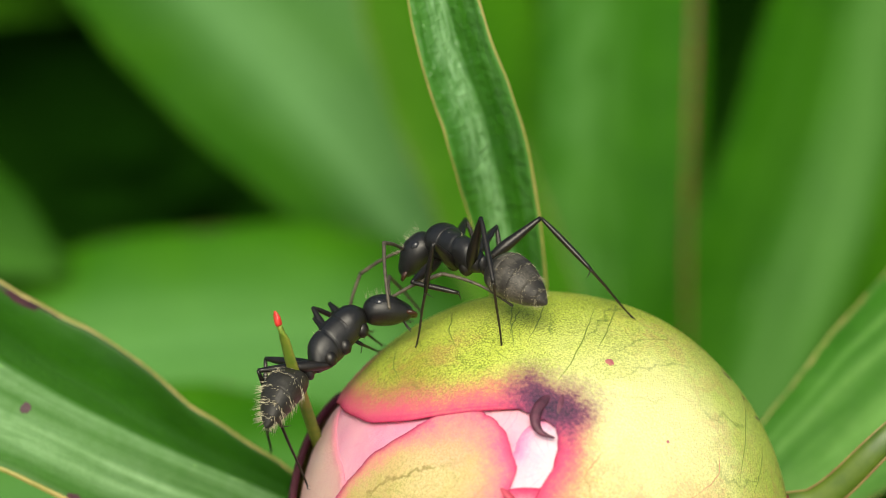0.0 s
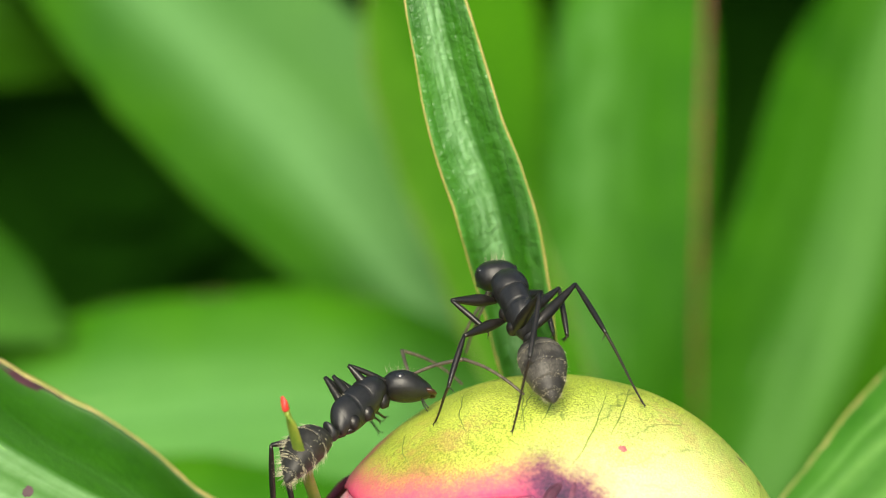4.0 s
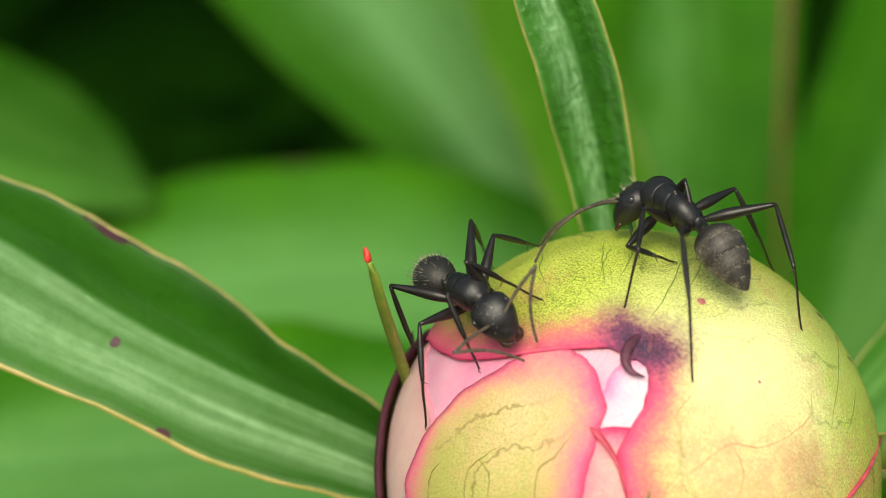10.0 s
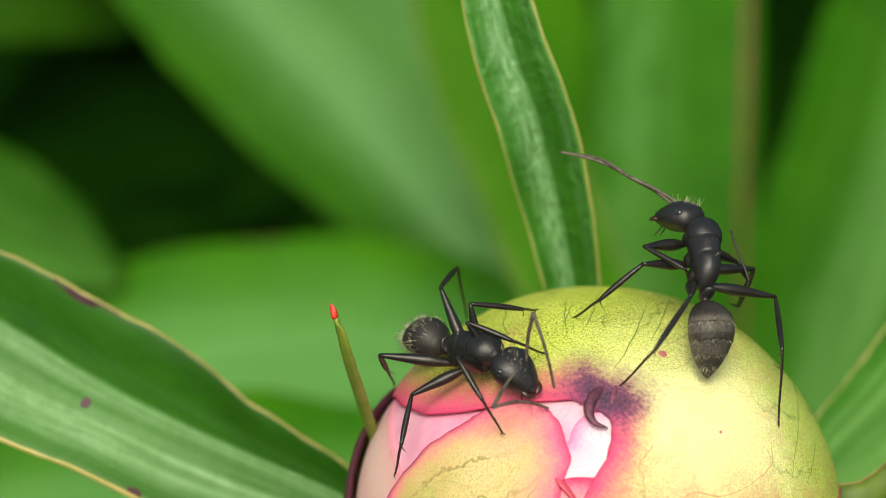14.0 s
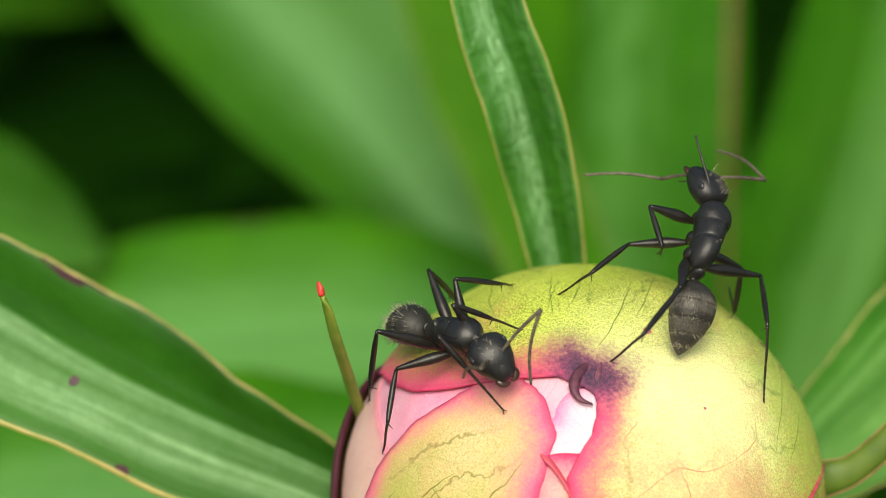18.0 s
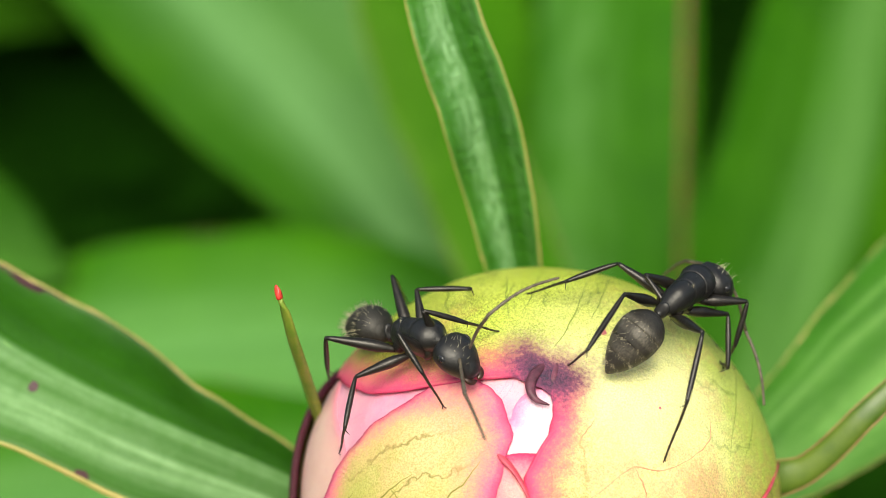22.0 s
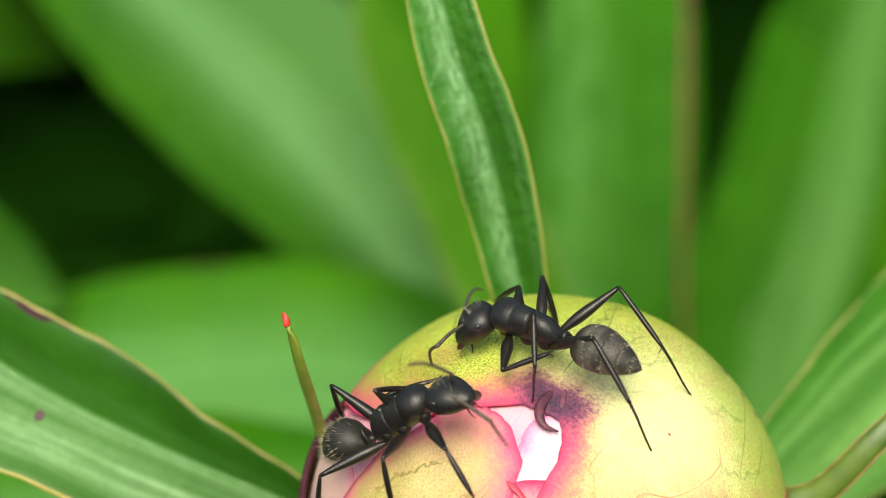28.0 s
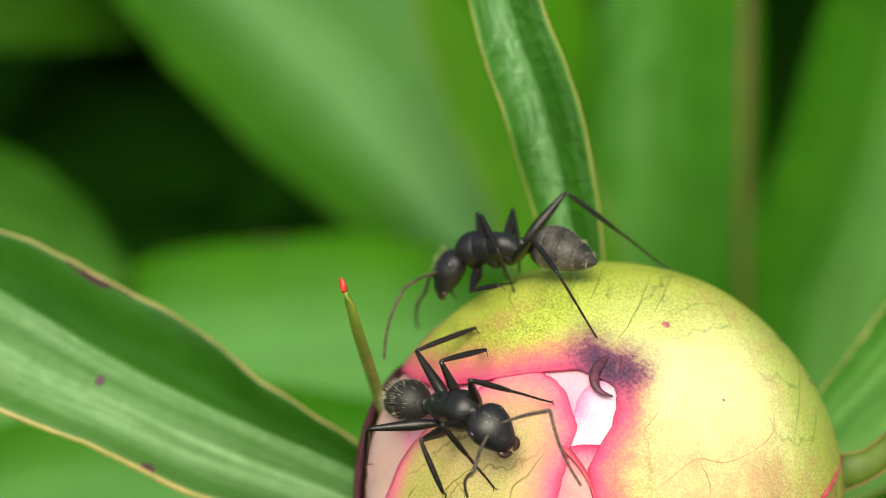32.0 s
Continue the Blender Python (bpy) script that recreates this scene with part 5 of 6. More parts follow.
    stance(lower_keys, 13, (-8.22, -5.94, 14.92), (36.8, -12.3, -51.9), (-5.6, 47.8, -11.6), (0.2, -6.5, -3.2),
           (-7.9, -3.3, 15.5, -3.3, -4, 14.1, -8, -2, 16.2, -3.8, 1.1, 14.5, -9.9, -1.1, 16.9, -8.3, 5.9, 12.1, -9.1, -8.9, 15.8, -5.9, -8, 11.2, -11.4, -6.8, 13, -12.3, -5.5, 6.8, -13, -3.4, 12.5, -13.1, 3.7, 7.7),
           (-5.1, -9.3, 18.8, -3.8, -9.6, 14.4, -8.3, -11.7, 15.1, -4.5, -10.1, 13.1))
    stance(lower_keys, 14, (-7.48, -4.3, 14.43), (9.8, -10.7, -54.1), (5.5, 41.6, 12.7), (0.1, -3, -2.7),
           (-7.9, -5, 16.5, -3.5, -4.1, 14.1, -7.7, -3.3, 16.8, -3.8, 0.6, 14.6, -9.4, -0.3, 16.5, -7.8, 5.7, 11.7, -8.5, -7.6, 15.6, -6, -8.2, 11.2, -11.1, -5.1, 12, -12.1, -5.6, 7.1, -13, -3.2, 13.6, -12.2, 3.9, 8),
           (-4.3, -7.6, 18.3, -3.1, -8, 13.9, -6.6, -10.7, 14.1, -3.4, -7.8, 12.5))
    stance(lower_keys, 17, (-7.68, -6, 14.97), (29.3, -15.1, -54.3), (-9, 48.3, -18.5), (0, 2.1, -1.1),
           (-7.8, -3.9, 15.9, -3.5, -3.9, 14.1, -7.6, -3, 16.9, -4.1, 0.9, 14.5, -9.3, -1.3, 16.7, -7.8, 5.6, 11.7, -8.8, -8.7, 16.3, -6, -7.9, 11.3, -11, -6.5, 12.8, -12.3, -5.6, 6.6, -12.1, -6.3, 15.4, -12.7, -1.2, 8),
           (-5, -9.6, 18.9, -3.6, -9.3, 14.5, -8.3, -11.8, 15.4, -4.4, -10, 13.7))
    stance(lower_keys, 18, (-7.75, -5.47, 14.54), (31.3, -12.6, -54.7), (-8.7, 43.2, -19.6), (-0.1, -3, 2.2),
           (-8, -6.5, 17, -3.9, -3.8, 14, -7.8, -3.1, 17, -4.3, 1.4, 14.4, -9.3, -0.7, 16.4, -8, 5.7, 11.6, -8.8, -8.1, 15.8, -5, -8.7, 11.2, -11.2, -5.7, 12.5, -12, -5.8, 7.2, -12.3, -5.6, 14.9, -12.9, -1, 7.9),
           (-3.1, -8.7, 17.7, -3.6, -8.9, 13.2, -6.5, -12.1, 15.8, -7.4, -8.4, 13.3))
    stance(lower_keys, 19, (-7.55, -6.98, 14.88), (28.3, 0.8, -59.8), (-6.7, 41.6, -15.6), (-1.8, -14.1, 14.2),
           (-7.2, -4.6, 15.1, -2.6, -4.2, 14.2, -7.4, -3.6, 16.7, -4.2, 1.4, 14.3, -8.9, -1.5, 16.4, -7.9, 5.6, 11.6, -9.1, -8.9, 16, -6, -7.9, 11.3, -11.1, -7.4, 13, -12.4, -5.7, 6.6, -12.2, -3.6, 13.5, -13.2, -0.6, 7.4),
           (-3.5, -10.7, 17.4, -0.9, -10.6, 13.7, -8.4, -13, 13.2, -8, -11.3, 9))
    stance(lower_keys, 20, (-7.4, -6.4, 14.58), (15.1, -4.8, -58.7), (-3.5, 47.3, -7.2), (-0.4, -7.9, 5.5),
           (-7.1, -4.3, 15.4, -2.7, -4.5, 14.1, -7.2, -4, 16.8, -4.3, 1.3, 14.4, -8.7, -1.4, 16.4, -7.8, 5.7, 11.7, -8.8, -8.6, 16.1, -6, -7.9, 11.3, -11, -7.6, 13.2, -11.8, -5.4, 7.7, -12.7, -4.1, 13.9, -12.7, 2.1, 7.8),
           (-3.7, -10.1, 17.7, -2.5, -10.3, 13.3, -7.6, -12.8, 13.7, -6.1, -10.3, 10.1))
    stance(lower_keys, 21, (-7.36, -5.99, 14.57), (13.9, -10.6, -56.1), (5.5, 37.2, 14), (0, -1.3, 3.3),
           (-6.8, -3.7, 15.2, -2.7, -4.5, 14.2, -7.3, -3.2, 16.4, -4.3, 1.2, 14.3, -8.9, -1.3, 16.3, -7.8, 5.7, 11.7, -8.6, -8.7, 16, -6, -8.1, 11.3, -11, -6.9, 12.7, -11.9, -5.2, 7.8, -12.6, -4.6, 14, -12.6, 1.9, 8.2),
           (-4.4, -8.8, 18.8, -3.4, -4.5, 20.1, -3.6, -12.4, 14.4, -1.5, -14.2, 10.7))
    stance(lower_keys, 22, (-7.47, -5, 14.36), (13.3, -11.3, -54.1), (5.6, 48, 11.5), (0, -1.8, 0),
           (-7.2, -6.5, 16.7, -2.8, -4.2, 14.2, -7.5, -1.8, 15.9, -4.3, 1.5, 14.3, -8.9, -0.2, 16, -7.3, 10.4, 8.1, -8.7, -7.6, 15.9, -6.1, -7.9, 11.3, -11.1, -5.6, 12.1, -12.1, -5.6, 7.2, -12.8, -3.7, 13.7, -12.8, 2.6, 7.6),
           (-3.6, -9.2, 17.7, 0.4, -7.5, 19.1, -5, -11.6, 14, -4.1, -16.1, 13.6))
    stance(lower_keys, 23, (-7.52, -5.64, 14.36), (14.4, -11.3, -56.9), (0.6, 50, 1.1), (0, -1.2, 2.1),
           (-7.1, -3.5, 15.1, -2.7, -4.2, 14.1, -7.5, -3.5, 16.6, -4.3, 1.4, 14.3, -8.8, -1.2, 16.4, -7.8, 5.6, 11.7, -8.7, -8.3, 15.9, -6, -7.9, 11.3, -11.3, -6, 12.5, -12.2, -5.6, 6.8, -12.7, -4.1, 14.1, -12.6, 2.1, 7.9),
           (-3.2, -9.1, 17.6, -0.3, -9.3, 14, -7.6, -11.6, 13.2, -7.9, -12.4, 8.7))
    stance(lower_keys, 24, (-8.69, -7.17, 14.29), (28.4, 6, -75.9), (-6.1, 45, -13.3), (-1, -5.9, 20),
           (-7.6, -4.9, 14.6, -2.7, -4.2, 14.2, -7.6, -3.4, 15.3, -2.4, -2.7, 14.6, -9.1, -2.2, 16.9, -6, 2.5, 13.6, -10.2, -9.7, 15.3, -7.9, -8.2, 9.9, -11.8, -5.2, 12.1, -12.3, -5.6, 6.8, -13, -3.7, 14, -12.6, 2, 8),
           (-5.6, -13.8, 13.9, -6.1, -13.7, 9.3, -10.7, -13.3, 13.1, -11.8, -11.7, 9))
    stance(lower_keys, 27, (-8.54, -8.79, 13.19), (15.1, -31.9, -29.9), (-3.2, 9.5, -17.9), (-0.1, 0.4, -19),
           (-9.1, -6.4, 13.5, -6.4, -4.2, 12.9, -10.2, -9.3, 14.7, -7.3, -3.9, 12.5, -12.1, -5.9, 14.1, -11, 1.5, 10.2, -6.6, -12.8, 12.7, -4.7, -11.4, 8.7, -9.9, -12.3, 12.3, -9.4, -9.5, 7.1, -13.4, -9.4, 10, -13.8, -4.5, 4.4),
           (-5.9, -13.5, 17.7, -8.2, -17, 19.7, -4, -13.7, 15.2, -3.3, -18.1, 15.8))
    stance(lower_keys, 28, (-8.88, -8.71, 13.09), (15.8, -34.5, -22.5), (-4.4, 12.8, -21.2), (1.2, -5.3, -24.5),
           (-9.9, -6.6, 13.1, -6.6, -3.8, 12.9, -10.5, -9.2, 14.8, -7.9, -3.7, 12.2, -12.9, -6.2, 13.6, -12.4, 0.2, 8.7, -6.6, -12.5, 12.7, -5, -11.1, 8.9, -10.1, -12.3, 12.1, -9.6, -8.8, 7.7, -13.7, -9.6, 9.6, -13.8, -3.9, 4.9),
           (-6.3, -13.1, 17.6, -8.7, -16.4, 19.8, -4.2, -13.2, 14.8, -3.5, -17.7, 15.6))
    stance(lower_keys, 29, (-8.74, -9.1, 13.07), (22.5, -30.1, -26.8), (-4, 29.4, -12.2), (0.5, -4.5, -12.3),
           (-9.3, -6.5, 13.4, -6.7, -4.6, 12.6, -10.3, -9.5, 14.8, -7.8, -4.1, 12.2, -13.1, -6.9, 13.6, -12.6, -0.2, 8.4, -7.1, -13.1, 12.4, -4.7, -11.4, 8.7, -10.1, -12.4, 11.5, -9.4, -9.6, 6.9, -13.7, -9.5, 10.1, -13.7, -4.7, 4.5),
           (-7.9, -11.9, 17.4, -7.4, -8, 19.6, -7.1, -14.5, 14.8, -6.9, -19, 13.6))
    stance(lower_keys, 30, (-9.01, -8.64, 13.12), (20.6, -36.7, -26.6), (-4.8, 19.8, -18.6), (0.1, -0.9, -15.6),
           (-9.7, -6.2, 13.2, -7, -4, 12.7, -10.6, -9.2, 14.8, -8.1, -3.5, 12.2, -13.3, -6.7, 13.5, -12.8, -0.3, 8.1, -7.3, -12.6, 13.2, -4.8, -11.4, 8.7, -10, -12.2, 11.6, -9.6, -9, 7.4, -13.6, -9.4, 9.7, -13.7, -4.3, 5),
           (-8.5, -11.7, 17.9, -7.7, -14.8, 21.2, -5.8, -14.3, 15.9, -5.4, -18.9, 15.8))
    stance(lower_keys, 31, (-8.89, -8.48, 12.77), (28.6, -32.8, -27.7), (-2.1, 25.4, -7.2), (0.3, -2.1, -14.2),
           (-9.4, -5.7, 13.1, -6.1, -4.1, 13.1, -10.5, -8.8, 14.6, -6.9, -4.2, 12.6, -13.2, -6.3, 13.3, -12.9, 0.5, 7.9, -7.1, -12.4, 12.4, -4.8, -11.3, 8.7, -10.1, -11.8, 11.5, -9.4, -9.9, 6.6, -13.5, -9, 9.4, -14.1, -4, 3.9),
           (-6.3, -10.3, 18.6, -5.7, -6.9, 21.5, -7.5, -13, 12.6, -8.4, -17.5, 12.3))
    stance(lower_keys, 32, (-9.16, -9.54, 11.52), (35.9, -15.7, -54.9), (-9.6, 47.6, -19.9), (0, 3.3, 1.3),
           (-8.3, -11.3, 14.2, -3.4, -9, 11.5, -9.9, -8.7, 14.1, -7.8, -3.7, 12.3, -11.3, -4.7, 12.8, -10.6, 0.5, 10.7, -9.9, -12.9, 12.3, -6.8, -11.5, 7.2, -11.1, -12.2, 10.9, -9.7, -9.9, 6.1, -14.1, -8.6, 9.8, -14.5, -2.7, 3.3),
           (-3.9, -14.1, 13.7, -2.3, -15.1, 9.6, -8.2, -16.2, 11.1, -8.5, -13.1, 7.8))
    stance(upper_keys, 0, (-5.4, 2.22, 18.27), (-14.9, 5.8, 124.3), (28.9, 32.3, 73.9), (-0.8, -13.8, 6.3),
           (-7.9, 0.2, 17, -5.4, 2.1, 15.5, -6.7, -0.4, 19.8, -7.6, 0.1, 13, -4, -0.7, 21.5, -2.8, -2.9, 14.5, -4.6, 6.5, 18.2, -2.8, 6.8, 13.2, -2.8, 5.2, 18.3, -2.4, 6.8, 13.9, -0.4, 2.2, 20.2, 5.1, 1.4, 14.1),
           (-9.5, 0.7, 19.3, -9.2, -3.3, 17, -10.9, 5.2, 15.2, -11.6, 4.6, 10.6))
    stance(upper_keys, 1, (-4.72, 4.45, 18.25), (-0.4, 0.7, 126.7), (34.3, 60.3, 54.7), (0.2, -17.6, -1.5),
           (-7.6, 2.6, 16.5, -5.2, 4, 15.2, -6.5, 1.1, 18.8, -7.5, -0.7, 13.2, -3.4, 0.8, 21.1, -2.8, -3.3, 14.5, -4.3, 8.8, 17.6, -2.7, 8.4, 12.3, -1.9, 7.3, 17.3, -1.7, 7, 14.3, 0.2, 5.1, 19.3, 5, 0.7, 14.3),
           (-8.7, 8.8, 15.2, -7.5, 4.7, 13.4, -3.9, 7.4, 18.4, -1.8, 11.3, 17.1))
    stance(upper_keys, 2, (-4.12, 4.17, 19), (-1.3, -16.8, 124.2), (17.5, 62.7, 27.7), (-0.1, 2.2, -4.9),
           (-7.4, 2.6, 18.9, -5.9, 4.1, 16.6, -6.3, 0.9, 18.6, -7.5, -0.7, 13.1, -2.1, 0.9, 21.1, -2.8, -3.4, 14.5, -3.4, 8.5, 18.1, -2, 7.7, 12.9, -1.5, 7.1, 17.1, -1.2, 6.9, 14.2, 0.5, 5.1, 19.6, 4.9, 0.6, 14.3),
           (-7.7, 8.6, 16.4, -9.7, 6.8, 12.6, -3, 7.6, 20.3, 0.1, 11, 19.5))
    stance(upper_keys, 3, (-3.61, 4.13, 19.32), (-1.3, -22.6, 118.5), (10.3, 56.2, 18.3), (-0.6, 10.4, -6.6),
           (-6.7, 3, 20.2, -5.3, 4.5, 17.4, -5.9, 0.9, 18.9, -6.9, 0.3, 13.5, -1.2, 0.9, 21, -2.9, -3, 14.6, -2.4, 8.4, 18.4, -1.2, 7.5, 13.1, -1.3, 7.2, 19.2, -0.9, 7.2, 14.8, 0.8, 5.4, 19.6, 4.9, 0.8, 14.3),
           (-6.7, 9.6, 17.9, -9.5, 9.9, 14.2, -6.7, 9.9, 17.9, -9.1, 10.9, 14.1))
    stance(upper_keys, 6, (0.77, 3.09, 19.57), (15.2, -0.5, 82.1), (-12, 20.3, -44.3), (-1.9, -30.8, 6.8),
           (-2.1, 6, 17.4, -1.8, 5.5, 14, -3.4, 2.3, 17.4, -7.6, 0.3, 13.1, -1.9, -1, 21.9, -2.6, -3.2, 14.6, 3.9, 5.6, 17.7, 4.5, 5.7, 13.3, 4.3, 3.9, 18.5, 5, 5.1, 13.4, 1.5, 5.7, 19.5, 4.9, 0.7, 14.3),
           (5.3, 8.4, 18.9, 7.8, 9.2, 15.2, 5.8, 7.4, 18.5, 8.3, 7.6, 14.6))
    stance(upper_keys, 7, (4.06, 0.23, 18.42), (22.2, -12.9, 75.7), (-13.4, 18.7, -51.1), (2.6, -14.4, -20.4),
           (1.8, 3.8, 19.6, 0, 4.4, 14.5, 0.2, 1.2, 19.2, -3.1, 1.4, 14.8, 1, -2.5, 21, -2.7, -3.1, 14.5, 6.2, -0.8, 19.2, 5.9, 1.2, 17.5, 7.2, -1.3, 18.4, 8.5, 0.4, 12.5, 4.2, -4.9, 19.1, 4.9, -4.8, 13.5),
           (7.9, 6.5, 19, 9.2, 9.3, 15.6, 8.8, 4.4, 17, 7.3, 7.8, 14.3))
    stance(upper_keys, 8, (5.57, 0.43, 19.24), (44.6, -17.4, 66.9), (-1.5, -6.3, -22.8), (2.8, -25.3, -12.3),
           (2.8, 0.9, 21.2, 3.3, 1.6, 18.4, 1, 0.9, 18.8, -3.2, 0.9, 14.8, 1, -3.2, 20, -2.6, -3.5, 14.5, 8.3, 3.7, 18.1, 7.3, 4, 12.7, 8.5, -0.4, 17.4, 8.7, 0.1, 12.4, 5.3, -4.6, 19.4, 4.9, -4.9, 13.5),
           (5.2, 5.5, 19.8, 5.6, 8.7, 16.6, 9.8, 4.9, 18, 9.3, 8.4, 15))
    stance(upper_keys, 9, (1.67, 0.83, 18.2), (11.1, 2.5, 118.4), (30.7, 49, 59), (-1, -28, 4),
           (-0.7, -1.4, 16.9, 2.5, 0.3, 15.5, -0.1, -2.2, 19.8, -2.9, -2, 14.6, 2.1, -4.6, 19.9, 2.1, -7.8, 12.8, 2.7, 4.4, 18.7, 3.1, 5.9, 13.6, 3.6, 1.6, 20.1, 4.9, 2.8, 14, 6.6, 1.1, 18.8, 7, 3.4, 12.9),
           (-3.1, -0.1, 18.1, -4.2, -4.6, 18.5, -3.3, 5.1, 15.4, -5.6, 5.1, 13.2))
    stance(upper_keys, 10, (1.7, 0.43, 17.99), (-27.4, 2, 118.9), (21.9, 24.5, 68.2), (2.8, -27, -11.5),
           (-0.8, -1, 15.9, 1.9, -1.1, 15, 0, -2.1, 18.9, -1.1, -5.1, 14.1, 1.9, -5, 18.8, 2.5, -9.1, 11.7, 2.4, -0.3, 19.8, 2.8, 1.4, 16.8, 5.6, 2.5, 18, 8.3, 3.6, 12, 7.6, -0.7, 18.5, 9.2, -2.8, 11.6),
           (-3.5, -0.4, 17.9, -6, 0.5, 14.1, -3.5, 4.5, 15.4, -5.1, 6, 12.8))
    stance(upper_keys, 11, (3.65, -0.01, 17.99), (-16.5, -0.4, 99.7), (14, 32.4, 38.6), (1.3, -34.4, -4.1),
           (0.7, -0.9, 17.2, 2.8, 0.3, 15.4, 2.2, -1.5, 19.9, -1.7, -1.1, 14.9, 3.3, -5.8, 18.1, 2.5, -9.1, 11.7, 5.1, -0.8, 19.5, 5.7, 0.7, 16.5, 7.1, 1.9, 18, 7.6, 4.9, 12.2, 9, -2.1, 17.2, 10.2, -4.8, 9.9),
           (-0.2, 6, 17.3, -0.7, 7.7, 13, 1.7, 6.9, 16.5, 1.6, 8.8, 12.4))
    stance(upper_keys, 12, (5.33, -0.58, 18.93), (23.6, -20.5, 99.3), (31.9, 33.4, 77.1), (-4.4, -33.9, 14.4),
           (2.2, -1.8, 18.7, 4.8, -0.7, 16.3, 1.8, -2.5, 19.7, -1.8, -0.6, 14.9, 4.7, -6.4, 17.8, 2.5, -9, 11.7, 7.4, 3.1, 18.6, 6.2, -0.5, 15.9, 8.7, 0.6, 17.6, 8.3, 4.9, 12.4, 9.9, -1.4, 16.6, 10, -5.1, 10),
           (0.9, -1, 21.4, -2.7, -2, 18.7, 2, 2.6, 17.1, -1.1, 4.6, 14.3))
    stance(upper_keys, 13, (5.95, -0.54, 18.43), (20.7, -20.6, 96.3), (9, 42.2, 20.6), (-2.1, -30.5, 7.6),
           (2.2, -0.9, 18.4, 4.8, -0.4, 15.9, 2.3, -2.5, 18.8, -1.8, -0.8, 14.9, 5.1, -6.3, 17.5, 2.5, -9, 11.7, 6.5, 3.9, 17, 4.4, 1.3, 18.5, 9.1, 1.3, 16.9, 8.4, 4.9, 12.5, 10.2, 0, 15.8, 10, -5.1, 9.9),
           (2.1, 4, 17.6, -0.9, 1.8, 15, 8.5, 3.4, 20.9, 10.9, 7.3, 20.8))
    stance(upper_keys, 14, (5.76, -0.98, 19.05), (24.3, -25.2, 92.9), (21.7, 39.8, 50.3), (-2.7, -26.9, 11.4),
           (2.3, -1.5, 19.6, 5, -0.6, 17.4, 2.2, -3, 19.2, -1.6, -1.2, 15, 4.5, -6.5, 18.8, 0.8, -6.8, 13.5, 8.1, 2, 17, 7.5, 0.6, 19.5, 8.9, 0.6, 17.2, 8.3, 5, 12.8, 10, -1.1, 16.2, 10, -5.2, 9.9),
           (2.1, 4.4, 21.3, -2.2, 5.3, 22.7, 1.2, 3.4, 22.2, -1.4, 6.7, 22))
    stance(upper_keys, 17, (5.84, -1.05, 19.15), (29, -29.1, 100.3), (18.9, 28.9, 54.9), (-1.2, -27.1, 5.1),
           (2.3, -2, 19.5, 5, -0.8, 17.6, 1.9, -3.1, 18.9, -1.7, -0.9, 14.9, 4.3, -6.6, 18.3, 0.9, -6.8, 13.4, 7.3, 3.1, 19.2, 6.1, -1.1, 16, 8.7, 0.7, 17, 8.3, 5, 12.7, 10.1, -1.3, 16.3, 10.1, -5.1, 9.9),
           (0.9, -0.1, 21, -0.1, 2.8, 17.5, 6.4, 4.4, 20.2, 7.8, 8.2, 18))
    stance(upper_keys, 18, (6.91, -1.21, 18.81), (42.4, -24.7, 75.3), (7.3, 15, 32.5), (-2.7, -19.6, 15.3),
           (3.5, -0.7, 20.4, 4.2, -0.4, 17.2, 2.3, -1, 18.1, -1.7, -1, 14.9, 4.8, -6.6, 17.9, 1, -6.7, 13.4, 7.2, 3.2, 19.6, 6.4, 2.3, 23.4, 9.2, 0.5, 15.8, 9.1, 4.7, 12.5, 10.2, -0.5, 15.8, 10.1, -5.1, 9.8),
           (4.6, 3.8, 20.2, 0, 4.2, 20.3, 10.8, 3.5, 20.2, 8.3, 7.4, 20.5))
    stance(upper_keys, 19, (7.22, -1.74, 19.14), (44.2, -21.8, 64.8), (9.5, 21.2, 35), (-6, -22.8, 29),
           (4.5, -1.2, 21.3, 5.4, -1.4, 16.7, 2.7, -1.4, 18.2, -1.7, -0.8, 14.9, 4.8, -6.9, 18.1, 1, -6.9, 13.3, 6.9, -1.4, 21.5, 5, 1.5, 22.4, 9.3, 0, 15.9, 8.9, 4.7, 12.5, 9.7, -5.5, 18.3, 10.1, -5.1, 9.9),
           (5.2, 3.3, 20.7, 2.3, 6.3, 18.8, 10.6, 3.7, 19.4, 12, 6.9, 16.4))
    stance(upper_keys, 20, (7.58, -1.71, 18.98), (49, -20.6, 60), (9.9, 28.8, 29.9), (-4.5, -18.6, 26.9),
           (4.6, -0.1, 20.8, 5.4, -1, 17.1, 3, -1.4, 18, -1.7, -1, 14.9, 4.9, -6.7, 18, 1.1, -6.9, 13.3, 9, -3.2, 19.4, 8.6, 0, 19.3, 9.4, 0.1, 15.7, 9, 4.6, 12, 9.6, -5.6, 18.2, 10.1, -5, 9.9),
           (5.8, 3.3, 20.1, 2.2, 4.7, 17.7, 11.8, 1.6, 18.3, 14.5, 4.1, 15.5))
    stance(upper_keys, 21, (8.89, -3.65, 17.35), (47.2, -6.6, 52.1), (-3.6, -2.1, -36.2), (-7.4, -34.6, 23.3),
           (6.5, -3.7, 18.8, 6.5, -2.4, 16.1, 4.4, -2.6, 17.8, -1.1, -1, 15, 4.2, -7.2, 18.4, 1.3, -6.8, 13.4, 10.2, -5.2, 18.1, 10.9, -3.5, 15.1, 11.5, -3, 14.7, 10.7, -1.2, 10.6, 8.6, -8.9, 16.3, 7, -8.9, 9.9),
           (13.9, 0.9, 16.1, 17.6, 2.2, 13.7, 14.4, 0.3, 16.1, 18.5, 0.4, 13.9))
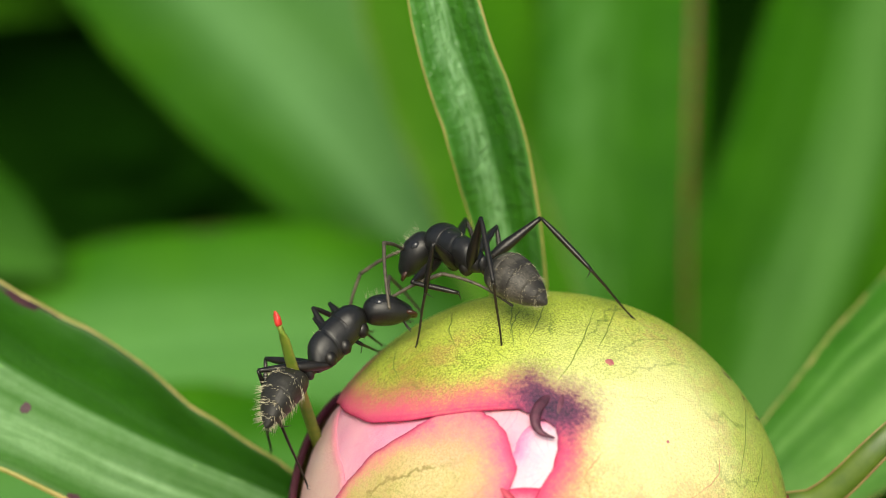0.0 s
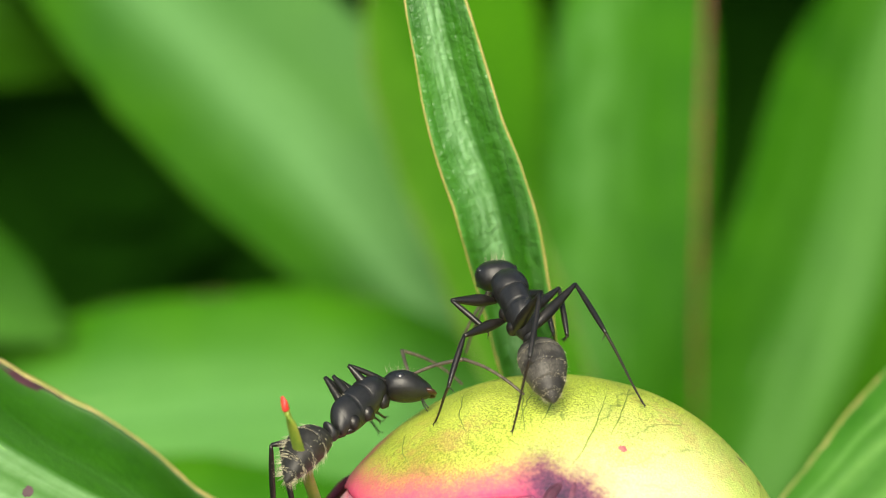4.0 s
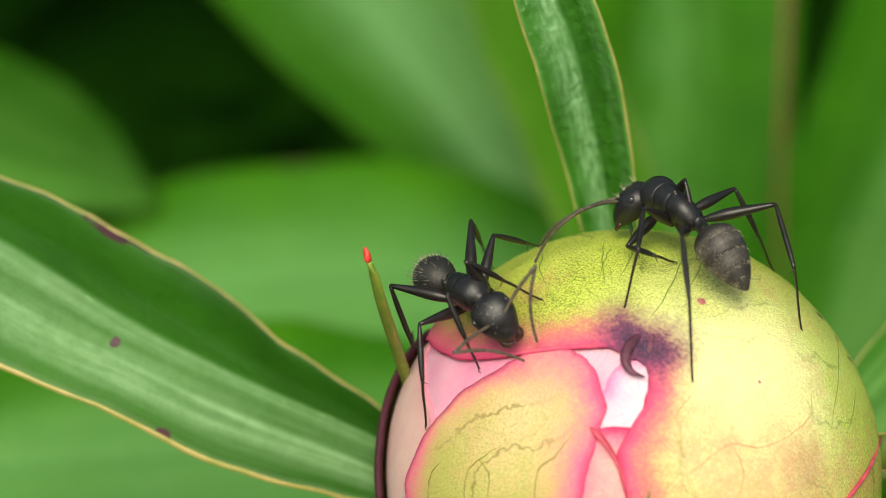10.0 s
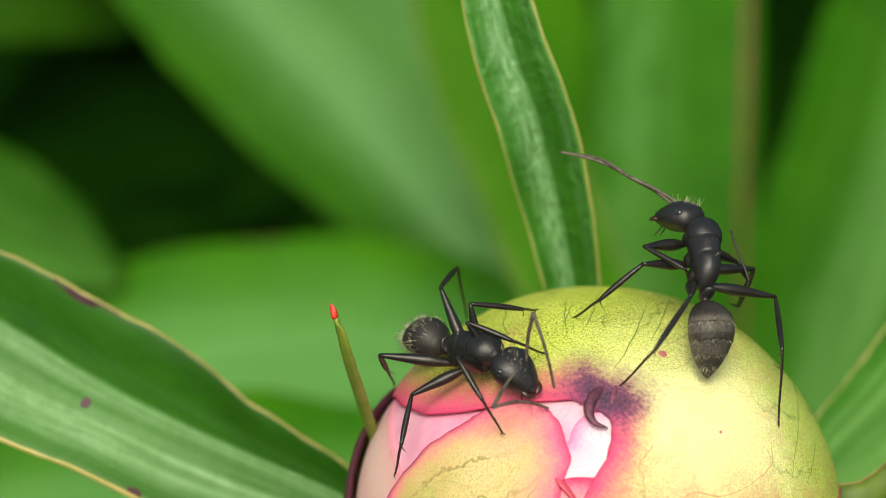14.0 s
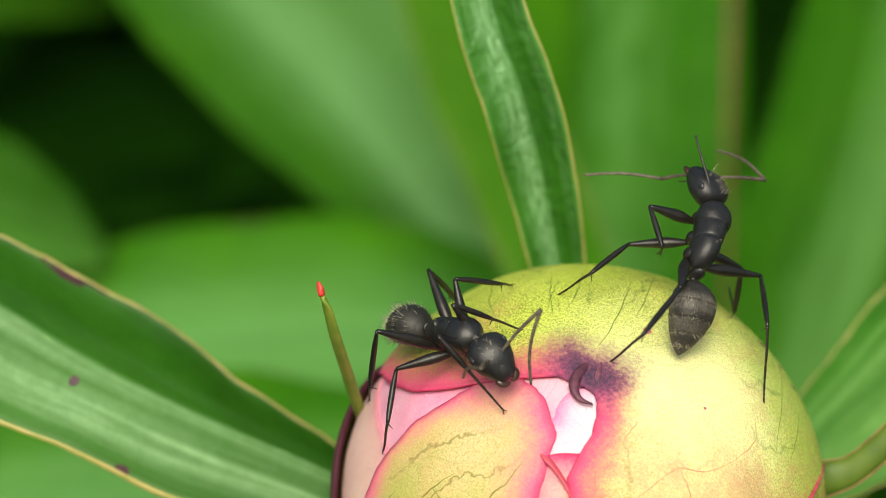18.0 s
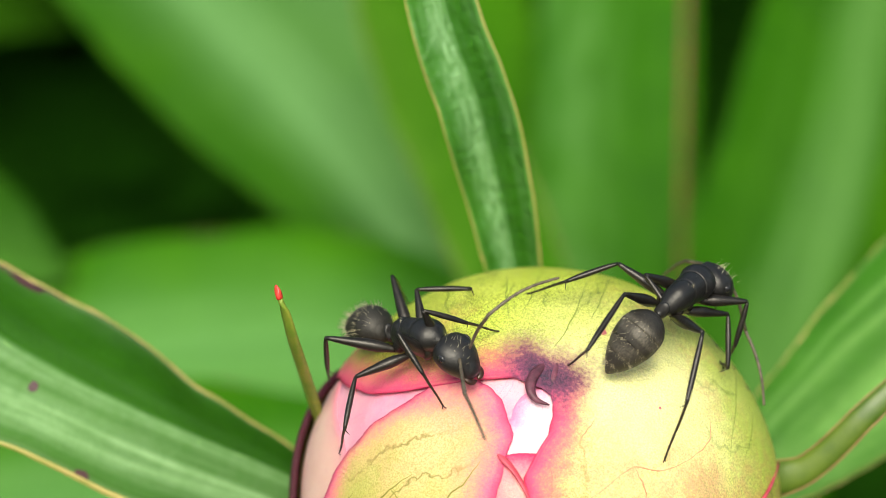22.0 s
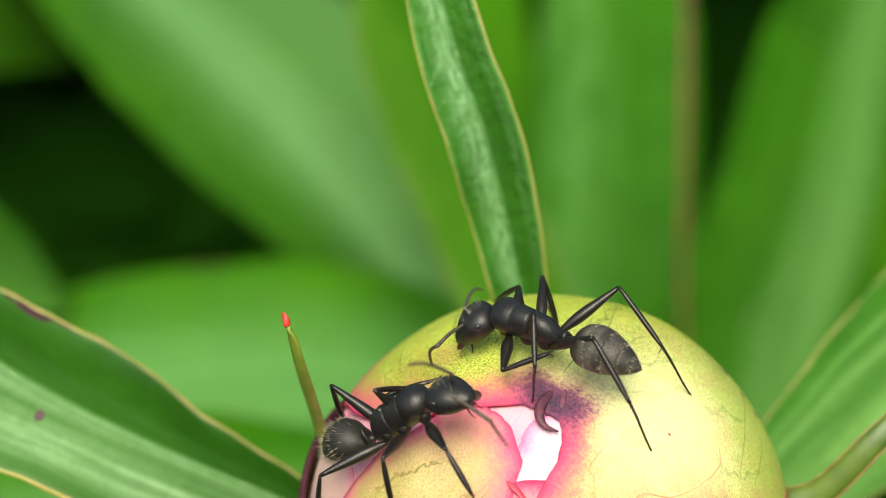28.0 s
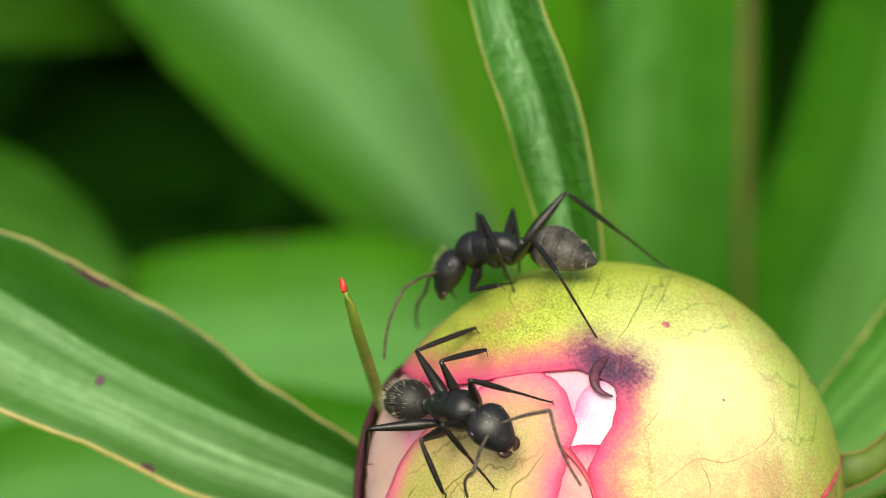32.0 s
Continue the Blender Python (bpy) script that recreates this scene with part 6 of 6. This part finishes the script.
    stance(upper_keys, 22, (8.16, -3.88, 16.53), (32.7, 2.9, 57.5), (-8.3, 23.4, -29), (-2.3, -49.9, 5),
           (5.7, -4, 17.6, 6.7, -2.7, 15.2, 4.3, -2.7, 17.7, -0.9, -0.8, 15, 4.1, -7.8, 18.2, 1.1, -6.9, 13.3, 11.8, -2.9, 15.3, 10.8, -1.6, 10.2, 10.8, -2.7, 14.4, 10.7, -0.9, 10.4, 8.4, -9.4, 16.5, 6.4, -10.3, 8.9),
           (8.9, 2.2, 15.6, 7.5, 5.5, 12.7, 12.1, -1.2, 12.6, 13.1, -3.4, 8.7))
    stance(upper_keys, 23, (8.04, -3.4, 15.94), (25.5, 7.1, 62.6), (-10.1, 25.1, -33.3), (2.9, -50.2, -6.1),
           (5.4, -3.7, 16.7, 6.3, -2.2, 14.7, 4.6, -2.2, 17.6, -1, -0.6, 15, 4.5, -7.1, 18.4, 1.1, -6.8, 13.3, 11.7, -2.6, 15.1, 11.1, -1.4, 10, 10.4, -1.7, 14.3, 10.8, -0.9, 10.4, 8.7, -8.9, 16.4, 6.5, -10.2, 8.9),
           (7.4, 1.9, 15.6, 3.4, 3.9, 14.6, 14.2, -0.3, 14.9, 18.7, -0.3, 14.3))
    stance(upper_keys, 24, (6.84, -2.61, 16.31), (25.6, 4.3, 78.3), (2.5, 45.6, 5.5), (1.1, -48.7, -2.5),
           (5.5, 0.1, 18.3, 2.4, 2.4, 14.6, 4.4, -4.1, 18.6, -0.6, -0.7, 15, 4.4, -7.3, 18.5, 1.1, -6.9, 13.3, 9.6, -3.1, 16.6, 8.6, -2.2, 14.4, 10.2, -2.1, 15.5, 10.7, -0.8, 10.5, 9.2, -7.8, 15.7, 6.5, -10.2, 8.8),
           (4.3, 3.6, 15.9, -0.2, 3.6, 15.2, 8.7, 3.8, 13.4, 9, 5.8, 10.6))
    stance(upper_keys, 27, (-1.64, -5.38, 17.05), (-27.9, 9.1, 144.1), (16.3, 17.7, 62.3), (3.5, -21.7, -18),
           (-3, -7.9, 15, 0.1, -5.3, 15.2, -1, -7.9, 18.7, -1.7, -7.5, 12.9, 2.2, -9.5, 18.4, 5.2, -9.3, 10.6, -2.1, -1, 17.3, -3.4, 2.3, 14.4, -0.5, -1.9, 18.4, 0.2, 3.4, 14.6, 3.9, -5, 19.2, 8, -4.6, 11.9),
           (-5.4, -8, 18.1, -5.6, -5.5, 14.2, -5, -1.6, 13.9, -5.5, -6.1, 14.3))
    stance(upper_keys, 28, (-1.83, -5.03, 16.86), (-32.9, 0, 139.1), (13.5, 22.1, 47.2), (-0.1, -6, 1),
           (-3.2, -7.3, 14.9, -0.1, -4.8, 15, -1.5, -7.3, 18.5, -1.5, -7.4, 12.9, 1.7, -9.2, 17.8, 5.2, -9.2, 10.6, -1.9, -0.5, 17.1, -3.1, 4.1, 14.1, -0.6, -1.7, 18.2, -0.1, 1.9, 14.9, 3.6, -4.6, 18.8, 7.9, -4.7, 11.9),
           (-6.9, -7, 16.4, -7.1, -3.5, 13.5, -4.9, 0.3, 15.8, -3.8, 4.6, 14.6))
    stance(upper_keys, 29, (-2.19, -4.02, 16.9), (-27.3, -0.7, 137.1), (10.9, 23.6, 37.2), (0.2, -11.3, -1.8),
           (-3.9, -6.2, 14.7, -0.4, -4.4, 14.8, -2.2, -6.7, 18.3, -1.8, -7.7, 12.7, 1.1, -8.7, 17.5, 5.2, -9.2, 10.6, -2, 0.4, 17.2, -2.3, 5.1, 13.9, -0.7, -0.7, 18.1, -0.3, 2.3, 14.8, 3.4, -3.9, 18.3, 7.9, -4.6, 11.9),
           (-7.8, -1.1, 14.2, -9.3, -5.3, 14.3, -4.8, 1.6, 16.3, -4.2, 5.4, 13.7))
    stance(upper_keys, 30, (-0.63, -0.36, 17.72), (-4.3, 9.7, 95.6), (1, 2.4, 8.2), (-12.7, -39.7, 34.3),
           (-3.4, -1.6, 17, -1.6, 0.3, 15.9, -2.4, -2.4, 19.7, -5.3, -2.2, 13.9, -1.9, -4.1, 20.8, -1.6, -5.3, 13.9, 1.7, 2.1, 18.8, 3.5, 3.7, 14.1, 0.9, 1.9, 18.6, 3.8, 6.3, 15.4, 3.9, -3, 19.2, 7.4, -4.6, 12.2),
           (-3.8, 5.3, 15.7, -4.9, 7.9, 12.1, 2.3, 2.8, 16.7, 5.9, 1.2, 14.2))
    stance(upper_keys, 31, (-2.54, 0.42, 17.93), (-22.3, 9.2, 110.1), (20.3, 28.6, 58.7), (-0.9, -16.5, 6.4),
           (-5, -1.3, 16.8, -1.5, 0.7, 15.7, -4.4, -1.8, 19.3, -5.3, -2.3, 13.9, -2.8, -3.9, 20.5, -0.8, -6, 13.7, -0.8, 3.8, 19, 0.8, 5.1, 14.1, -0.1, 3, 18.8, 1.4, 6.2, 14.4, 2.3, -0.1, 20.2, 6.7, -0.9, 13.4),
           (-7.2, 5.2, 16.1, -8.6, 6, 11.8, -6.9, 5.8, 15.6, -8.4, 6.7, 11.3))
    stance(upper_keys, 32, (-6.96, 3.05, 15.9), (-32.2, 22.8, 141), (15.8, 18, 60), (1.5, -20.5, -8.4),
           (-8, 0.4, 14.3, -5.4, 1.1, 14.5, -7.3, 2.4, 18.3, -5.4, 0.8, 14, -4.4, -1.3, 18.4, -0.8, -5.6, 13.9, -7.5, 7.1, 16.6, -5.5, 7.7, 11.6, -5.3, 6.6, 17, -4.9, 6, 13, -2.2, 3.9, 19.2, 4.2, 5.6, 13.3),
           (-12, 0.6, 14.5, -13.3, -0.2, 10.2, -10.8, 6.4, 11.5, -11.3, 9, 7.8))
    gait(lower_ant, lower_parts, lower_keys)
    gait(upper_ant, upper_parts, upper_keys)



motions()
